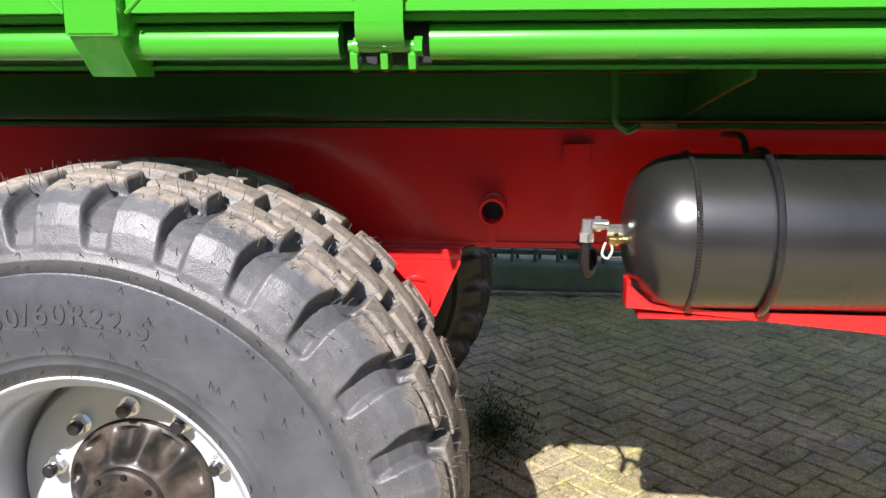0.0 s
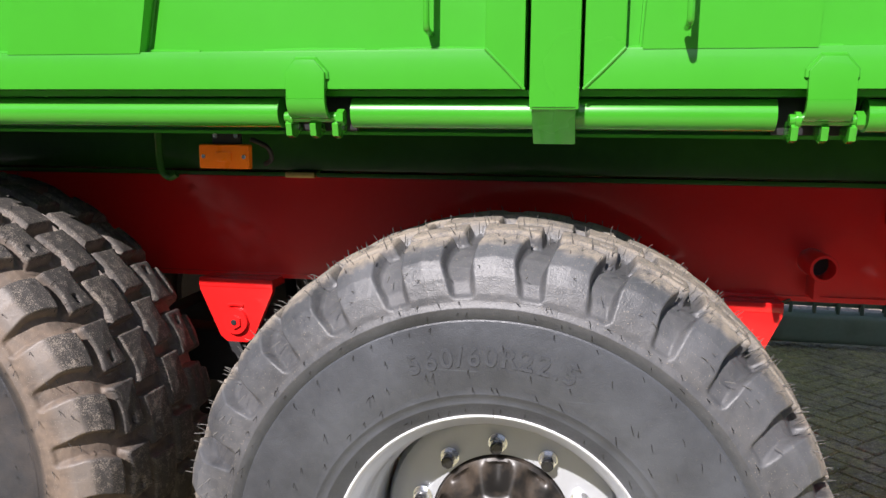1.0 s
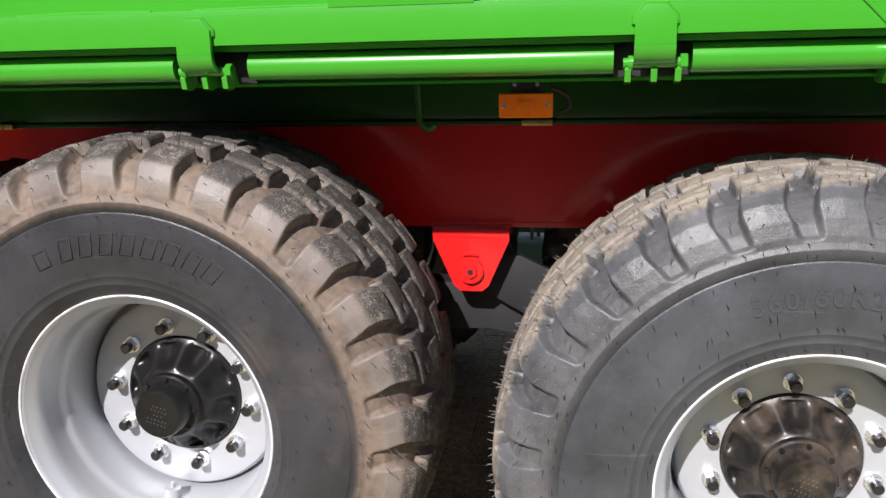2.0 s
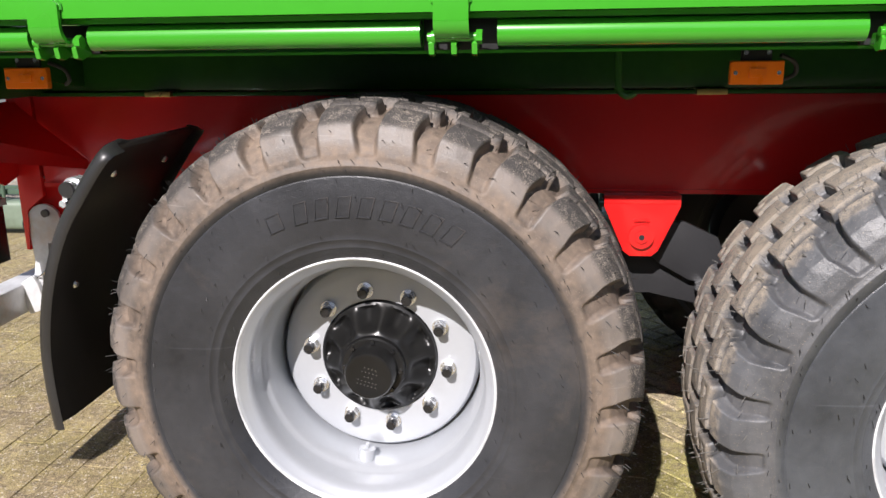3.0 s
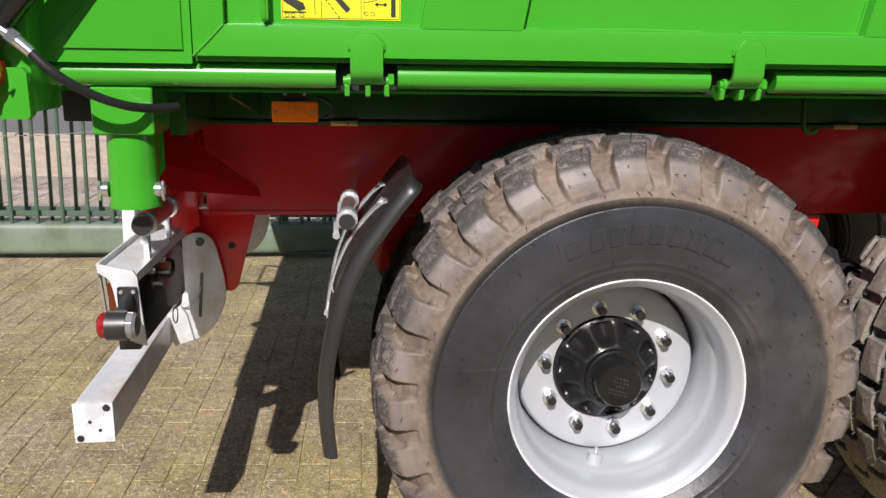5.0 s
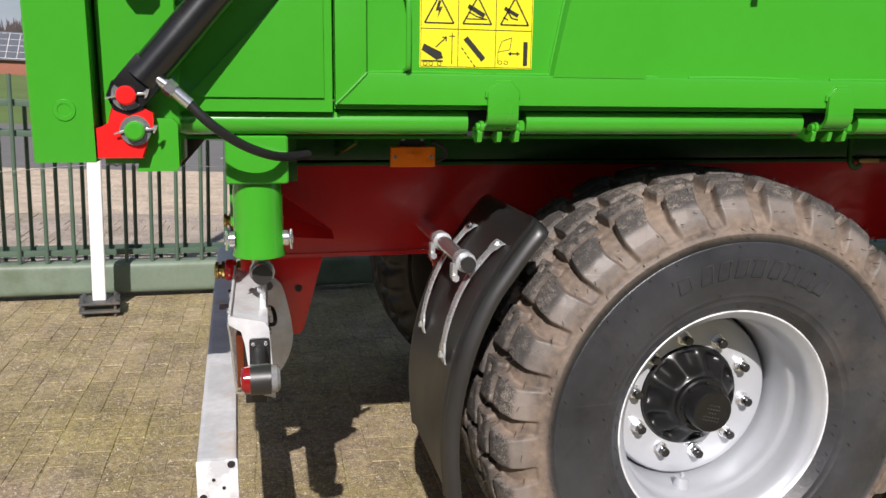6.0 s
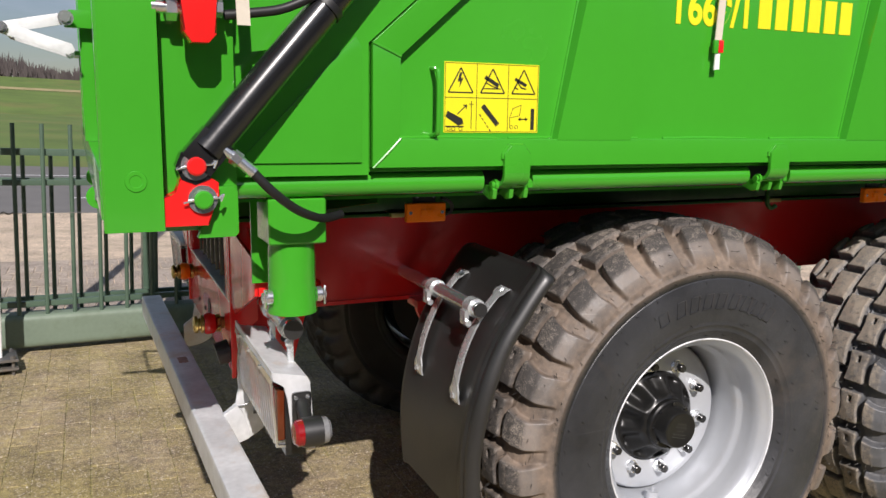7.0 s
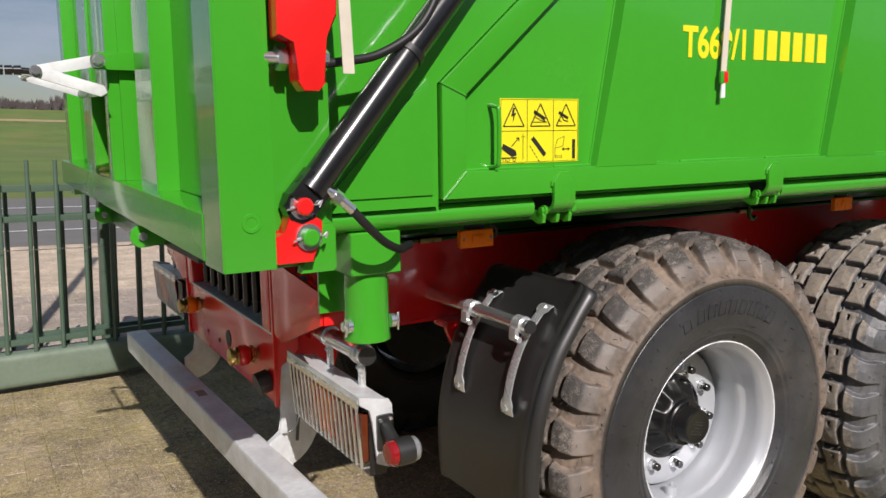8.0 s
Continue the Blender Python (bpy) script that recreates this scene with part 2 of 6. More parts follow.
TYRE_BROWN = tyre_material("dusty_rubber", (0.288, 0.212, 0.153), 0.95, 0.03, 0.95, (0.030, 0.0325, 0.0375), 0.50, (0.140, 0.132, 0.127), ((0.050, 0.045, 0.042), (0.30, 0.255, 0.21), -0.01), 0.572, 0.24)
# Rubber of the far wheels, darker and less dusty to imitate their shade.
TYRE_SHADED = tyre_material("shade_darkened_rubber", (0.10, 0.085, 0.07), 0.30, 0.02, 0.6, (0.022, 0.022, 0.024), 0.15, (0.030, 0.030, 0.031), ((0.030, 0.029, 0.028), (0.09, 0.075, 0.06), -0.05), 0.58)
TYRE_GREY = tyre_material("worn_rubber", (0.23, 0.21, 0.19), 0.36, 0.16, 0.8, (0.058, 0.064, 0.074), 0.28, (0.064, 0.070, 0.080), ((0.16, 0.15, 0.14), (0.33, 0.28, 0.22), 0.10), 0.597, 0.15)


def brick_material(name, colors, moss, moss_from, moss_to, grain=1.0, gloss=0.9, dirt=1.0):
    """Worn concrete pavers: a colour for each piece, moss in patches that run over the joints, grit and pale grains."""
    m = bpy.data.materials.new(name)
    m.use_nodes = True
    nt = m.node_tree
    n, link = nt.nodes, nt.links.new
    b = n["Principled BSDF"]
    geo, info = n.new("ShaderNodeNewGeometry"), n.new("ShaderNodeObjectInfo")

    def calc(op, *args):
        node = n.new("ShaderNodeMath")
        node.operation = op
        for k, v in enumerate(args):
            if isinstance(v, (int, float)):
                node.inputs[k].default_value = v
            else:
                link(v, node.inputs[k])
        return node.outputs[0]

    def noise(scale, detail, rough=0.65):
        node = n.new("ShaderNodeTexNoise")
        node.inputs["Scale"].default_value, node.inputs["Detail"].default_value, node.inputs["Roughness"].default_value = scale, detail, rough
        link(geo.outputs["Position"], node.inputs["Vector"])
        return node.outputs[0]

    def span(value, a, c, lo=0.0, hi=1.0):
        node = n.new("ShaderNodeMapRange")
        for key, v in (("From Min", a), ("From Max", c), ("To Min", lo), ("To Max", hi)):
            node.inputs[key].default_value = v
        link(value, node.inputs["Value"])
        return node.outputs[0]

    def blend(factor, a, c):
        node = n.new("ShaderNodeMix")
        node.data_type = "RGBA"
        link(factor, node.inputs["Factor"])
        link(a, node.inputs["A"])
        if isinstance(c, tuple):
            node.inputs["B"].default_value = (*c, 1)
        else:
            link(c, node.inputs["B"])
        return node.outputs["Result"]

    ramp = n.new("ShaderNodeValToRGB")
    ramp.color_ramp.elements[0].color, ramp.color_ramp.elements[1].color = (*colors[0], 1), (*colors[-1], 1)
    for k, c in enumerate(colors[1:-1]):
        ramp.color_ramp.elements.new((k + 1) / (len(colors) - 1)).color = (*c, 1)
    link(calc("FRACT", calc("ADD", geo.outputs["Random Per Island"], info.outputs["Random"])), ramp.inputs[0])
    broad, middle, coarse, fine = noise(1.3, 6), noise(14, 6), noise(75, 5, 0.75), noise(240, 3, 0.7)
    cover = span(calc("ADD", calc("MULTIPLY", middle, 0.55), broad), moss_from, moss_to)
    out = blend(cover, ramp.outputs[0], moss)
    out = blend(span(calc("ADD", calc("MULTIPLY", coarse, 0.7), calc("MULTIPLY", middle, 0.4)), 0.60, 0.72, 0.0, 0.62 * grain), out, (0.085, 0.068, 0.032))
    hsv = n.new("ShaderNodeHueSaturation")
    blotch = calc("MULTIPLY", span(noise(3.5, 6, 0.7), 0.3, 0.7, 1 - 0.30 * dirt, 1 + 0.30 * dirt), span(noise(28, 5, 0.75), 0.3, 0.7, 1 - 0.30 * dirt, 1 + 0.30 * dirt))
    link(calc("MULTIPLY", calc("MULTIPLY", span(fine, 0.28, 0.72, 1 - 0.7 * grain, 1 + 0.7 * grain), span(coarse, 0.3, 0.7, 0.6, 1.4)), blotch), hsv.inputs["Value"])
    link(out, hsv.inputs["Color"])
    pebble = n.new("ShaderNodeTexVoronoi")
    pebble.inputs["Scale"].default_value = 95
    link(geo.outputs["Position"], pebble.inputs["Vector"])
    pale = calc("MULTIPLY", span(pebble.outputs["Distance"], 0.36, 0.24), span(noise(45, 3), 0.47, 0.55))
    out = blend(calc("MULTIPLY", pale, 0.80 * grain), hsv.outputs[0], (0.68, 0.60, 0.48))
    link(out, b.inputs["Base Color"])
    b.inputs["Roughness"].default_value = gloss
    bp = n.new("ShaderNodeBump")
    bp.inputs["Strength"].default_value, bp.inputs["Distance"].default_value = 0.9, 0.005
    link(calc("ADD", calc("MULTIPLY", fine, 0.5), coarse), bp.inputs["Height"])
    link(bp.outputs[0], b.inputs["Normal"])
    return m


BRICK = brick_material("paving_brick", ((0.305, 0.233, 0.155), (0.358, 0.272, 0.184), (0.289, 0.227, 0.152), (0.39, 0.305, 0.208)), (0.31, 0.252, 0.108), 0.58, 0.92, 1.15, 0.9, 1.25)
YARD = material("unseen_yard_ground", (0.23, 0.195, 0.15), 0.9, vary=0.25, scale=1, fine=20, second=(0.20, 0.18, 0.10), second_scale=1.2, second_from=0.5, second_to=0.7)
GRIT = material("pale_grit", (0.52, 0.47, 0.39), 0.9, vary=0.5, scale=60)
BLOCKER = material("blocker_grey", (0.09, 0.09, 0.09), 0.6, vary=0.1, scale=0.5, fine=10)
JOINT = brick_material("mossy_joint_sand", ((0.18, 0.14, 0.085), (0.27, 0.21, 0.13)), (0.27, 0.235, 0.085), 0.56, 0.84, 1.1, 0.9, 1.2)
DARKJOINT = brick_material("dark_joint_sand", ((0.15, 0.125, 0.08), (0.17, 0.135, 0.085)), (0.24, 0.23, 0.07), 0.54, 0.76)
GREYBRICK = brick_material("grey_paving_brick", ((0.44, 0.34, 0.24), (0.51, 0.40, 0.295), (0.385, 0.315, 0.225), (0.54, 0.41, 0.31)), (0.37, 0.33, 0.12), 0.54, 0.86, 1.2, 0.62, 1.5)
PAVED = brick_material("sandy_verge", ((0.56, 0.45, 0.34), (0.60, 0.49, 0.38)), (0.42, 0.35, 0.25), 0.75, 1.1, 0.6)
FARBRICK = brick_material("verge_block", ((0.36, 0.30, 0.25), (0.42, 0.35, 0.29), (0.33, 0.28, 0.24)), (0.30, 0.25, 0.17), 0.75, 1.1, 0.7)
ASPHALT = material("asphalt", (0.16, 0.155, 0.15), 0.9, vary=0.15, scale=2, fine=90, bump=0.3)
GRASS = material("meadow", (0.11, 0.17, 0.035), 0.95, vary=0.3, scale=0.15, fine=3, bump=0.0, second=(0.16, 0.17, 0.05), second_scale=0.08, second_from=0.5, second_to=0.65)
LEAF = material("weed_leaf", (0.05, 0.11, 0.02), 0.7, vary=0.3, scale=30)
TREES = material("bare_trees", (0.10, 0.082, 0.08), 0.95, vary=0.3, scale=0.3, fine=4)
HOUSEBRICK = material("house_brick", (0.30, 0.12, 0.08), 0.9, vary=0.15, scale=3, fine=30)
ROOF = material("roof_tile", (0.10, 0.11, 0.13), 0.5, vary=0.15, scale=1, fine=12)


# ---------------------------------------------------------------- mesh helpers
def part(name, bm, mat, parent=None, label="", at=None, smooth=35):
    """Links a bmesh as one mesh object under a thing or a part."""
    me = bpy.data.meshes.new(name)
    bmesh.ops.recalc_face_normals(bm, faces=bm.faces)
    bm.to_mesh(me)
    bm.free()
    me.materials.append(mat)
    if smooth:
        me.shade_smooth()
        me.set_sharp_from_angle(angle=radians(smooth))
    ob = new(name, me)
    if parent is not None:
        ob.parent = parent
    if at is not None:
        ob.matrix_basis = at
    if label:
        tagged(ob, label)
    return ob


def again(ob, parent, at):
    """The same mesh once more, as an object of its own."""
    twin = new(ob.name.split(".")[0], ob.data)
    twin.parent = parent
    twin.matrix_basis = at
    if "label" in ob:
        twin["label"] = ob["label"]
    return twin


def box(bm, x0, x1, y0, y1, z0, z1, bev=0.003, seg=2):
    """A block between two corners with rounded edges."""
    made = bmesh.ops.create_cube(bm, size=1.0)
    vs = made["verts"]
    for v in vs:
        v.co = Vector(((x0 + x1) / 2 + v.co.x * (x1 - x0), (y0 + y1) / 2 + v.co.y * (y1 - y0), (z0 + z1) / 2 + v.co.z * (z1 - z0)))
    if bev:
        es = list({e for v in vs for e in v.link_edges})
        bmesh.ops.bevel(bm, geom=es, offset=bev, segments=seg, affect="EDGES", profile=0.7)
    return bm


def rod(bm, a, b, r, r2=None, seg=20, caps=True):
    """A round bar from a to b."""
    a, b = Vector(a), Vector(b)
    made = bmesh.ops.create_cone(bm, cap_ends=caps, segments=seg, radius1=r, radius2=r if r2 is None else r2, depth=(b - a).length)
    m = Matrix.Translation((a + b) / 2) @ (b - a).to_track_quat("Z", "Y").to_matrix().to_4x4()
    bmesh.ops.transform(bm, matrix=m, verts=made["verts"])
    return bm


def lathe(bm, profile, seg=64, axis="y", at=(0, 0, 0)):
    """Turns (along, radius) pairs about an axis through at."""
    rings = []
    for h, r in profile:
        ring = []
        for k in range(seg):
            a = 2 * math.pi * k / seg
            c, s = r * math.cos(a), r * math.sin(a)
            p = {"x": (h, c, s), "y": (c, h, s), "z": (c, s, h)}[axis]
            ring.append(bm.verts.new(Vector(p) + Vector(at)))
        rings.append(ring)
    for p, q in zip(rings, rings[1:]):
        for k in range(seg):
            bm.faces.new((p[k], p[(k + 1) % seg], q[(k + 1) % seg], q[k]))
    for ring, (h, r) in ((rings[0], profile[0]), (rings[-1], profile[-1])):
        if 0 < r < 0.02 or len(profile) and r <= 0.0201:
            bm.faces.new(ring)
    return bm


def prism(bm, outline, plane, low, high, bev=0.0):
    """Extrudes a 2D outline: plane "xz" along y, "xy" along z, "yz" along x."""
    def place(u, v, w):
        return {"xz": (u, w, v), "xy": (u, v, w), "yz": (w, u, v)}[plane]
    a = [bm.verts.new(place(u, v, low)) for u, v in outline]
    b = [bm.verts.new(place(u, v, high)) for u, v in outline]
    faces = [bm.faces.new(a), bm.faces.new(b[::-1])]
    n = len(a)
    for k in range(n):
        faces.append(bm.faces.new((a[k], b[k], b[(k + 1) % n], a[(k + 1) % n])))
    if bev:
        es = list({e for f in faces[:2] for e in f.edges})
        bmesh.ops.bevel(bm, geom=es, offset=bev, segments=2, affect="EDGES", profile=0.7)
    return bm


def sweep(bm, points, r, seg=10, steps=6):
    """A round hose or rod along a smooth line through points."""
    pts = [Vector(p) for p in points]
    line = []
    for k in range(len(pts) - 1):
        p0, p1, p2, p3 = pts[max(k - 1, 0)], pts[k], pts[k + 1], pts[min(k + 2, len(pts) - 1)]
        for s in range(steps):
            t = s / steps
            line.append(0.5 * (2 * p1 + (p2 - p0) * t + (2 * p0 - 5 * p1 + 4 * p2 - p3) * t * t + (3 * p1 - p0 - 3 * p2 + p3) * t ** 3))
    line.append(pts[-1])
    rings, side = [], None
    for k, p in enumerate(line):
        d = (line[min(k + 1, len(line) - 1)] - line[max(k - 1, 0)]).normalized()
        if side is None:
            side = d.orthogonal().normalized()
        side = (side - d * side.dot(d)).normalized()
        up = d.cross(side)
        rings.append([bm.verts.new(p + r * (side * math.cos(a) + up * math.sin(a))) for a in (2 * math.pi * j / seg for j in range(seg))])
    for p, q in zip(rings, rings[1:]):
        for j in range(seg):
            bm.faces.new((p[j], p[(j + 1) % seg], q[(j + 1) % seg], q[j]))
    bm.faces.new(rings[0])
    bm.faces.new(rings[-1][::-1])
    return bm


def hexnut(bm, at, axis, r, h):
    """A hexagon nut whose base sits at a point, along an axis."""
    a = Vector(at)
    return rod(bm, a, a + Vector(axis) * h, r, seg=6)


B = bmesh.new


# ---------------------------------------------------------------- ground and distance
def sheet(name, x0, x1, y0, y1, z, mat, label, category):
    bm = B()
    vs = [bm.verts.new(p) for p in ((x0, y0, z), (x1, y0, z), (x1, y1, z), (x0, y1, z))]
    bm.faces.new(vs)
    return tagged(part(name, bm, mat, smooth=0), label, category, kind="structure")


bm = B()
lines = [[bm.verts.new((x, y, z)) for x in (-900, 900)] for y, z in ((-900, -0.05), (155, -0.05), (232, 8.55), (900, 9.0))]
for a, b in zip(lines, lines[1:]):
    bm.faces.new((a[0], a[1], b[1], b[0]))
tagged(part("ground", bm, GRASS, smooth=0), "green meadow that rises to a tree line", "ground", kind="structure")
bm = B()
bm.faces.new([bm.verts.new((x, y, (y - 155) * 8.6 / 77 + 0.02)) for x, y in ((-300, 197.5), (300, 199.5), (300, 204.5), (-300, 203))])
tagged(part("field_strip", bm, DRYGRASS, smooth=0), "pale strip of dry grass across the meadow", "field", kind="structure")
sheet("yard_bed", 0.87, 30, -0.9, 4.1, -0.008, DARKJOINT, "dark sand bed between the paving bricks", "ground")
sheet("yard_bed", -30, 0.87, -2.6, 4.1, -0.0032, JOINT, "mossy sand bed between the paving bricks", "ground")
# Unseen ground behind the camera; its tone limits bounce onto the trailer.
sheet("yard", -60, 60, -40, -2.6, -0.006, YARD, "unseen brown yard, its tone set to limit bounced light", "ground")
sheet("yard_bed", 0.87, 30, -2.6, -0.9, -0.004, JOINT, "mossy sand bed between the paving bricks", "ground")
# Unseen wall, added to darken reflections and cut low sky light.
bm = B()
box(bm, -26, 26, -9.4, -9.0, -0.05, 3.6, 0.02)
tagged(part("unseen_light_blocker", bm, BLOCKER), "unseen dark wall added across the yard to block light", "wall", kind="structure")
sheet("pavement", -60, 60, 4.1, 10.5, -0.008, PAVED, "pale sandy verge beyond the gate", "pavement")
sheet("road", -200, 200, 10.5, 20.6, -0.03, ASPHALT, "grey asphalt road beyond the gate", "road")
sheet("road_line", -200, 200, 17.5, 17.64, -0.024, WHITE, "white painted edge line on the asphalt", "road marking")
for k in (-6, -5, -4, -3, -2, 0, 1, 2, 3, 4, 5):
    sheet("road_line", -1.8 + 5.5 * k, 1.2 + 5.5 * k, 12.7, 12.82, -0.024, WHITE, "white painted dash on the asphalt", "road marking")

# ---------------------------------------------------------------- the trailer's own frame: nose slightly up
trailer = tagged(new("tipping_trailer"), "green tipping trailer with red chassis and two dusty wheels a side", "trailer")
trailer.matrix_basis = pose(0, 0, 0, 0, -math.degrees(math.atan(0.031)), 0)
MID = 0.97          # the trailer's centre line
SKIN = -0.178       # outer face of the side wall
TOP = 2.40
FORE = 4.0          # front end of the body
RISE = 1.19 / 1.065 * (TOP - 1.655)   # run of the slanted rear edge of the drop side


def mirrored(y):
    return 2 * MID - y


# chassis beams, with flanges
def beam(y_out, sign, name):
    bm = B()
    o = [(-0.006, 0.937), (0.12, 0.937), (0.12, 0.949), (0.012, 0.949), (0.012, 1.186), (0.12, 1.186), (0.12, 1.198), (-0.006, 1.198), (-0.006, 1.186), (0.0, 1.186), (0.0, 0.949), (-0.006, 0.949)]
    prism(bm, [(y_out + sign * a, z) for a, z in o], "yz", -1.06, FORE)
    return part(name, bm, RED, trailer, "glossy red chassis beam")


beam(0.40, 1, "chassis_beam")
beam(mirrored(0.40), -1, "chassis_beam")
for x in (-0.55, 0.66, 2.0, 3.0):
    bm = B()
    box(bm, x - 0.05, x + 0.05, 0.41, mirrored(0.41), 0.98, 1.12, 0.006)
    part("cross_member", bm, RED, trailer)

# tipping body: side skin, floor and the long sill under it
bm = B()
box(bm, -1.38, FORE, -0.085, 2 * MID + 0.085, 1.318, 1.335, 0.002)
part("floor_plate", bm, SHADED_GREEN, trailer, "underside of the body floor, its green darkened for shade")
bm = B()
prism(bm, [(-0.108, 1.311), (-0.085, 1.311), (-0.085, 1.372), (-0.091, 1.372), (-0.091, 1.317), (-0.108, 1.317)], "yz", -1.25, FORE)
part("sill_lip", bm, GREEN, trailer)
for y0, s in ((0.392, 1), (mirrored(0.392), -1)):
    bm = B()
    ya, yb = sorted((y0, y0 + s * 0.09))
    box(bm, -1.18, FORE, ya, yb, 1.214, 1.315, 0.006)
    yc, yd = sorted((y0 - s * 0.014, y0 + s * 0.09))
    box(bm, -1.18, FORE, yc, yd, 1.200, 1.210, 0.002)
    part("body_runner", bm, SHADED_GREEN, trailer, "long runner under the floor, its green darkened for shade")
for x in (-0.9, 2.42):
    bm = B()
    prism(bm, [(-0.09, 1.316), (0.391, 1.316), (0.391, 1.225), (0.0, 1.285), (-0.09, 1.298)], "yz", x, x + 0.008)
    part("floor_rib", bm, SHADED_GREEN, trailer)

# Beam added to close a bright gap at the rear, in the darkened green.
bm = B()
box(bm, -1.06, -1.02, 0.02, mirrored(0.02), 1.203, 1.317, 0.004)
part("rear_floor_beam", bm, SHADED_GREEN, trailer)

# lower lip of the side frame, behind the gap over the tube
bm = B()
box(bm, -0.95, FORE, -0.176, -0.150, 1.3775, 1.3875, 0.001)
part("frame_lip", bm, GREEN, trailer)

# the round hinge tube, cut out at each hinge
HINGES = [-0.597 + 0.8255 * k for k in range(6)]
cuts = [-1.25] + [v for h in HINGES for v in (h - 0.066, h + (0.085 if abs(h - HINGES[1]) < 0.01 else 0.066))] + [FORE]
for a, b in zip(cuts[::2], cuts[1::2]):
    bm = B()
    rod(bm, (a, -0.150, 1.350), (b, -0.150, 1.350), 0.0265, seg=28)
    part("hinge_tube", bm, GREEN, trailer, "round green tube along the lower edge")

# rear fixed side plate, drop side and its frame
bm = B()
prism(bm, [(-1.25, 1.372), (-0.955, 1.372), (-0.955, 1.655), (-0.955 + RISE, TOP), (-1.25, TOP)], "xz", SKIN - 0.012, SKIN + 0.02)
part("rear_side_plate", bm, GREEN, trailer, "flat green plate behind the drop side")
bm = B()
prism(bm, [(-1.24, 1.40), (-0.972, 1.40), (-0.972, 1.645), (-0.985, 1.665)], "xz", SKIN - 0.018, SKIN - 0.010, bev=0.002)
part("doubler_plate", bm, GREEN, trailer)


def drop_side(x0, x1, rear):
    """A drop side: skin with slanted pressed ribs, frame of flat profiles, hinges and handles."""
    low, up = 1.388, TOP
    bm = B()
    outline = [(x0, low), (x1, low), (x1, up), (x0 + RISE, up), (x0, 1.655)] if rear else [(x0, low), (x1, low), (x1, up), (x0, up)]
    prism(bm, outline, "xz", SKIN, SKIN + 0.02)
    door = part("drop_side", bm, GREEN, trailer, "bright green steel drop side with pressed ribs")
    front = SKIN - 0.027

    def bar(points, name="frame_bar"):
        bm = B()
        prism(bm, points, "xz", front, SKIN, bev=0.004)
        part(name, bm, GREEN, door)
    w = 0.064
    bar([(x0 + 0.001, low), (x1 - 0.001, low), (x1 - w, low + w), (x0 + w, low + w)])
    bar([(x1, low + 0.001), (x1, up), (x1 - w, up), (x1 - w, low + w + 0.001)])
    if rear:
        d = 0.027
        bar([(x0, low + 0.001), (x0 + w, low + w + 0.001), (x0 + w, 1.655 - d - 0.001), (x0, 1.654)])
        bar([(x0, 1.656), (x0 + w, 1.655 - d + 0.001), (x0 + w + RISE, up - d), (x0 + RISE, up)])
    else:
        bar([(x0, low + 0.001), (x0 + w, low + w + 0.001), (x0 + w, up), (x0, up)])
    # weld beads in the mitres and along the inner edge
    def bead(points, r):
        bm = B()
        sweep(bm, points, r, 6, 3)
        part("weld_bead", bm, GREEN, door)
    corners = [((x1 - w, low + w), (x1, low))] + [((x0 + w, low + w), (x0, low))]
    if rear:
        corners.append(((x0 + w, 1.655 - 0.027), (x0, 1.655)))
    for (a, c), (e, f) in corners:
        bead([(a, front - 0.0005, c), ((a + e) / 2 + 0.001, front - 0.001, (c + f) / 2), (e, front - 0.0005, f)], 0.0028)
    random.seed(int(x0 * 100) + 7)
    x = x0 + w
    while x < x1 - w:
        x2 = min(x + random.uniform(0.15, 0.4), x1 - w)
        bead([(x, SKIN - 0.001, low + w), ((x + x2) / 2, SKIN - 0.002, low + w + 0.002), (x2, SKIN - 0.001, low + w)], 0.0045)
        x = x2 + random.uniform(0.01, 0.12)
    bead([(x1 - w, SKIN - 0.001, low + w), (x1 - w, SKIN - 0.002, 1.9), (x1 - w, SKIN - 0.001, up)], 0.004)
    return door, front


door_a, FRONT = drop_side(-0.95, 1.42, True)
door_b, _ = drop_side(1.513, FORE, False)


def rib(door, xl, xr, z0, lean):
    """A wide pressed rib with sloping flanks that leans forward as it rises."""
    bm = B()
    rows = []
    for z, p, flank in ((z0, 0.0282, 0.002), (z0 + 0.35, 0.036, 0.005), (TOP, 0.036, 0.005)):
        o = lean * (z - z0)
        rows.append([bm.verts.new(q) for q in ((xl + o, SKIN + 0.002, z), (xl + flank + o, SKIN - p, z), (xr - flank + o, SKIN - p, z), (xr + o, SKIN + 0.002, z))])
    for p, q in zip(rows, rows[1:]):
        for k in range(3):
            bm.faces.new((p[k], p[k + 1], q[k + 1], q[k]))
    part("pressed_rib", bm, GREEN, door, smooth=20)
    run = lean * (TOP - z0)
    for x in (xl, xr):
        bm = B()
        sweep(bm, [(x, SKIN - 0.001, z0), (x + run * 0.2, SKIN - 0.0015, z0 + (TOP - z0) * 0.2), (x + run * 0.55, SKIN - 0.001, z0 + (TOP - z0) * 0.55), (x + run, SKIN - 0.001, TOP)], 0.0032, 6, 4)
        part("weld_bead", bm, GREEN, door)


rib(door_a, -0.487, -0.268, 1.449, 0.185)
rib(door_a, 0.485, 0.75, 1.449, 0.185)
rib(door_b, 1.60, 1.86, 1.449, 0.05)
rib(door_b, 2.40, 2.66, 1.449, 0.05)
rib(door_b, 3.20, 3.46, 1.449, 0.05)

# upright between the drop sides, with its bent foot
bm = B()
box(bm, 1.429, 1.508, -0.222, SKIN + 0.05, 1.355, TOP, 0.006)
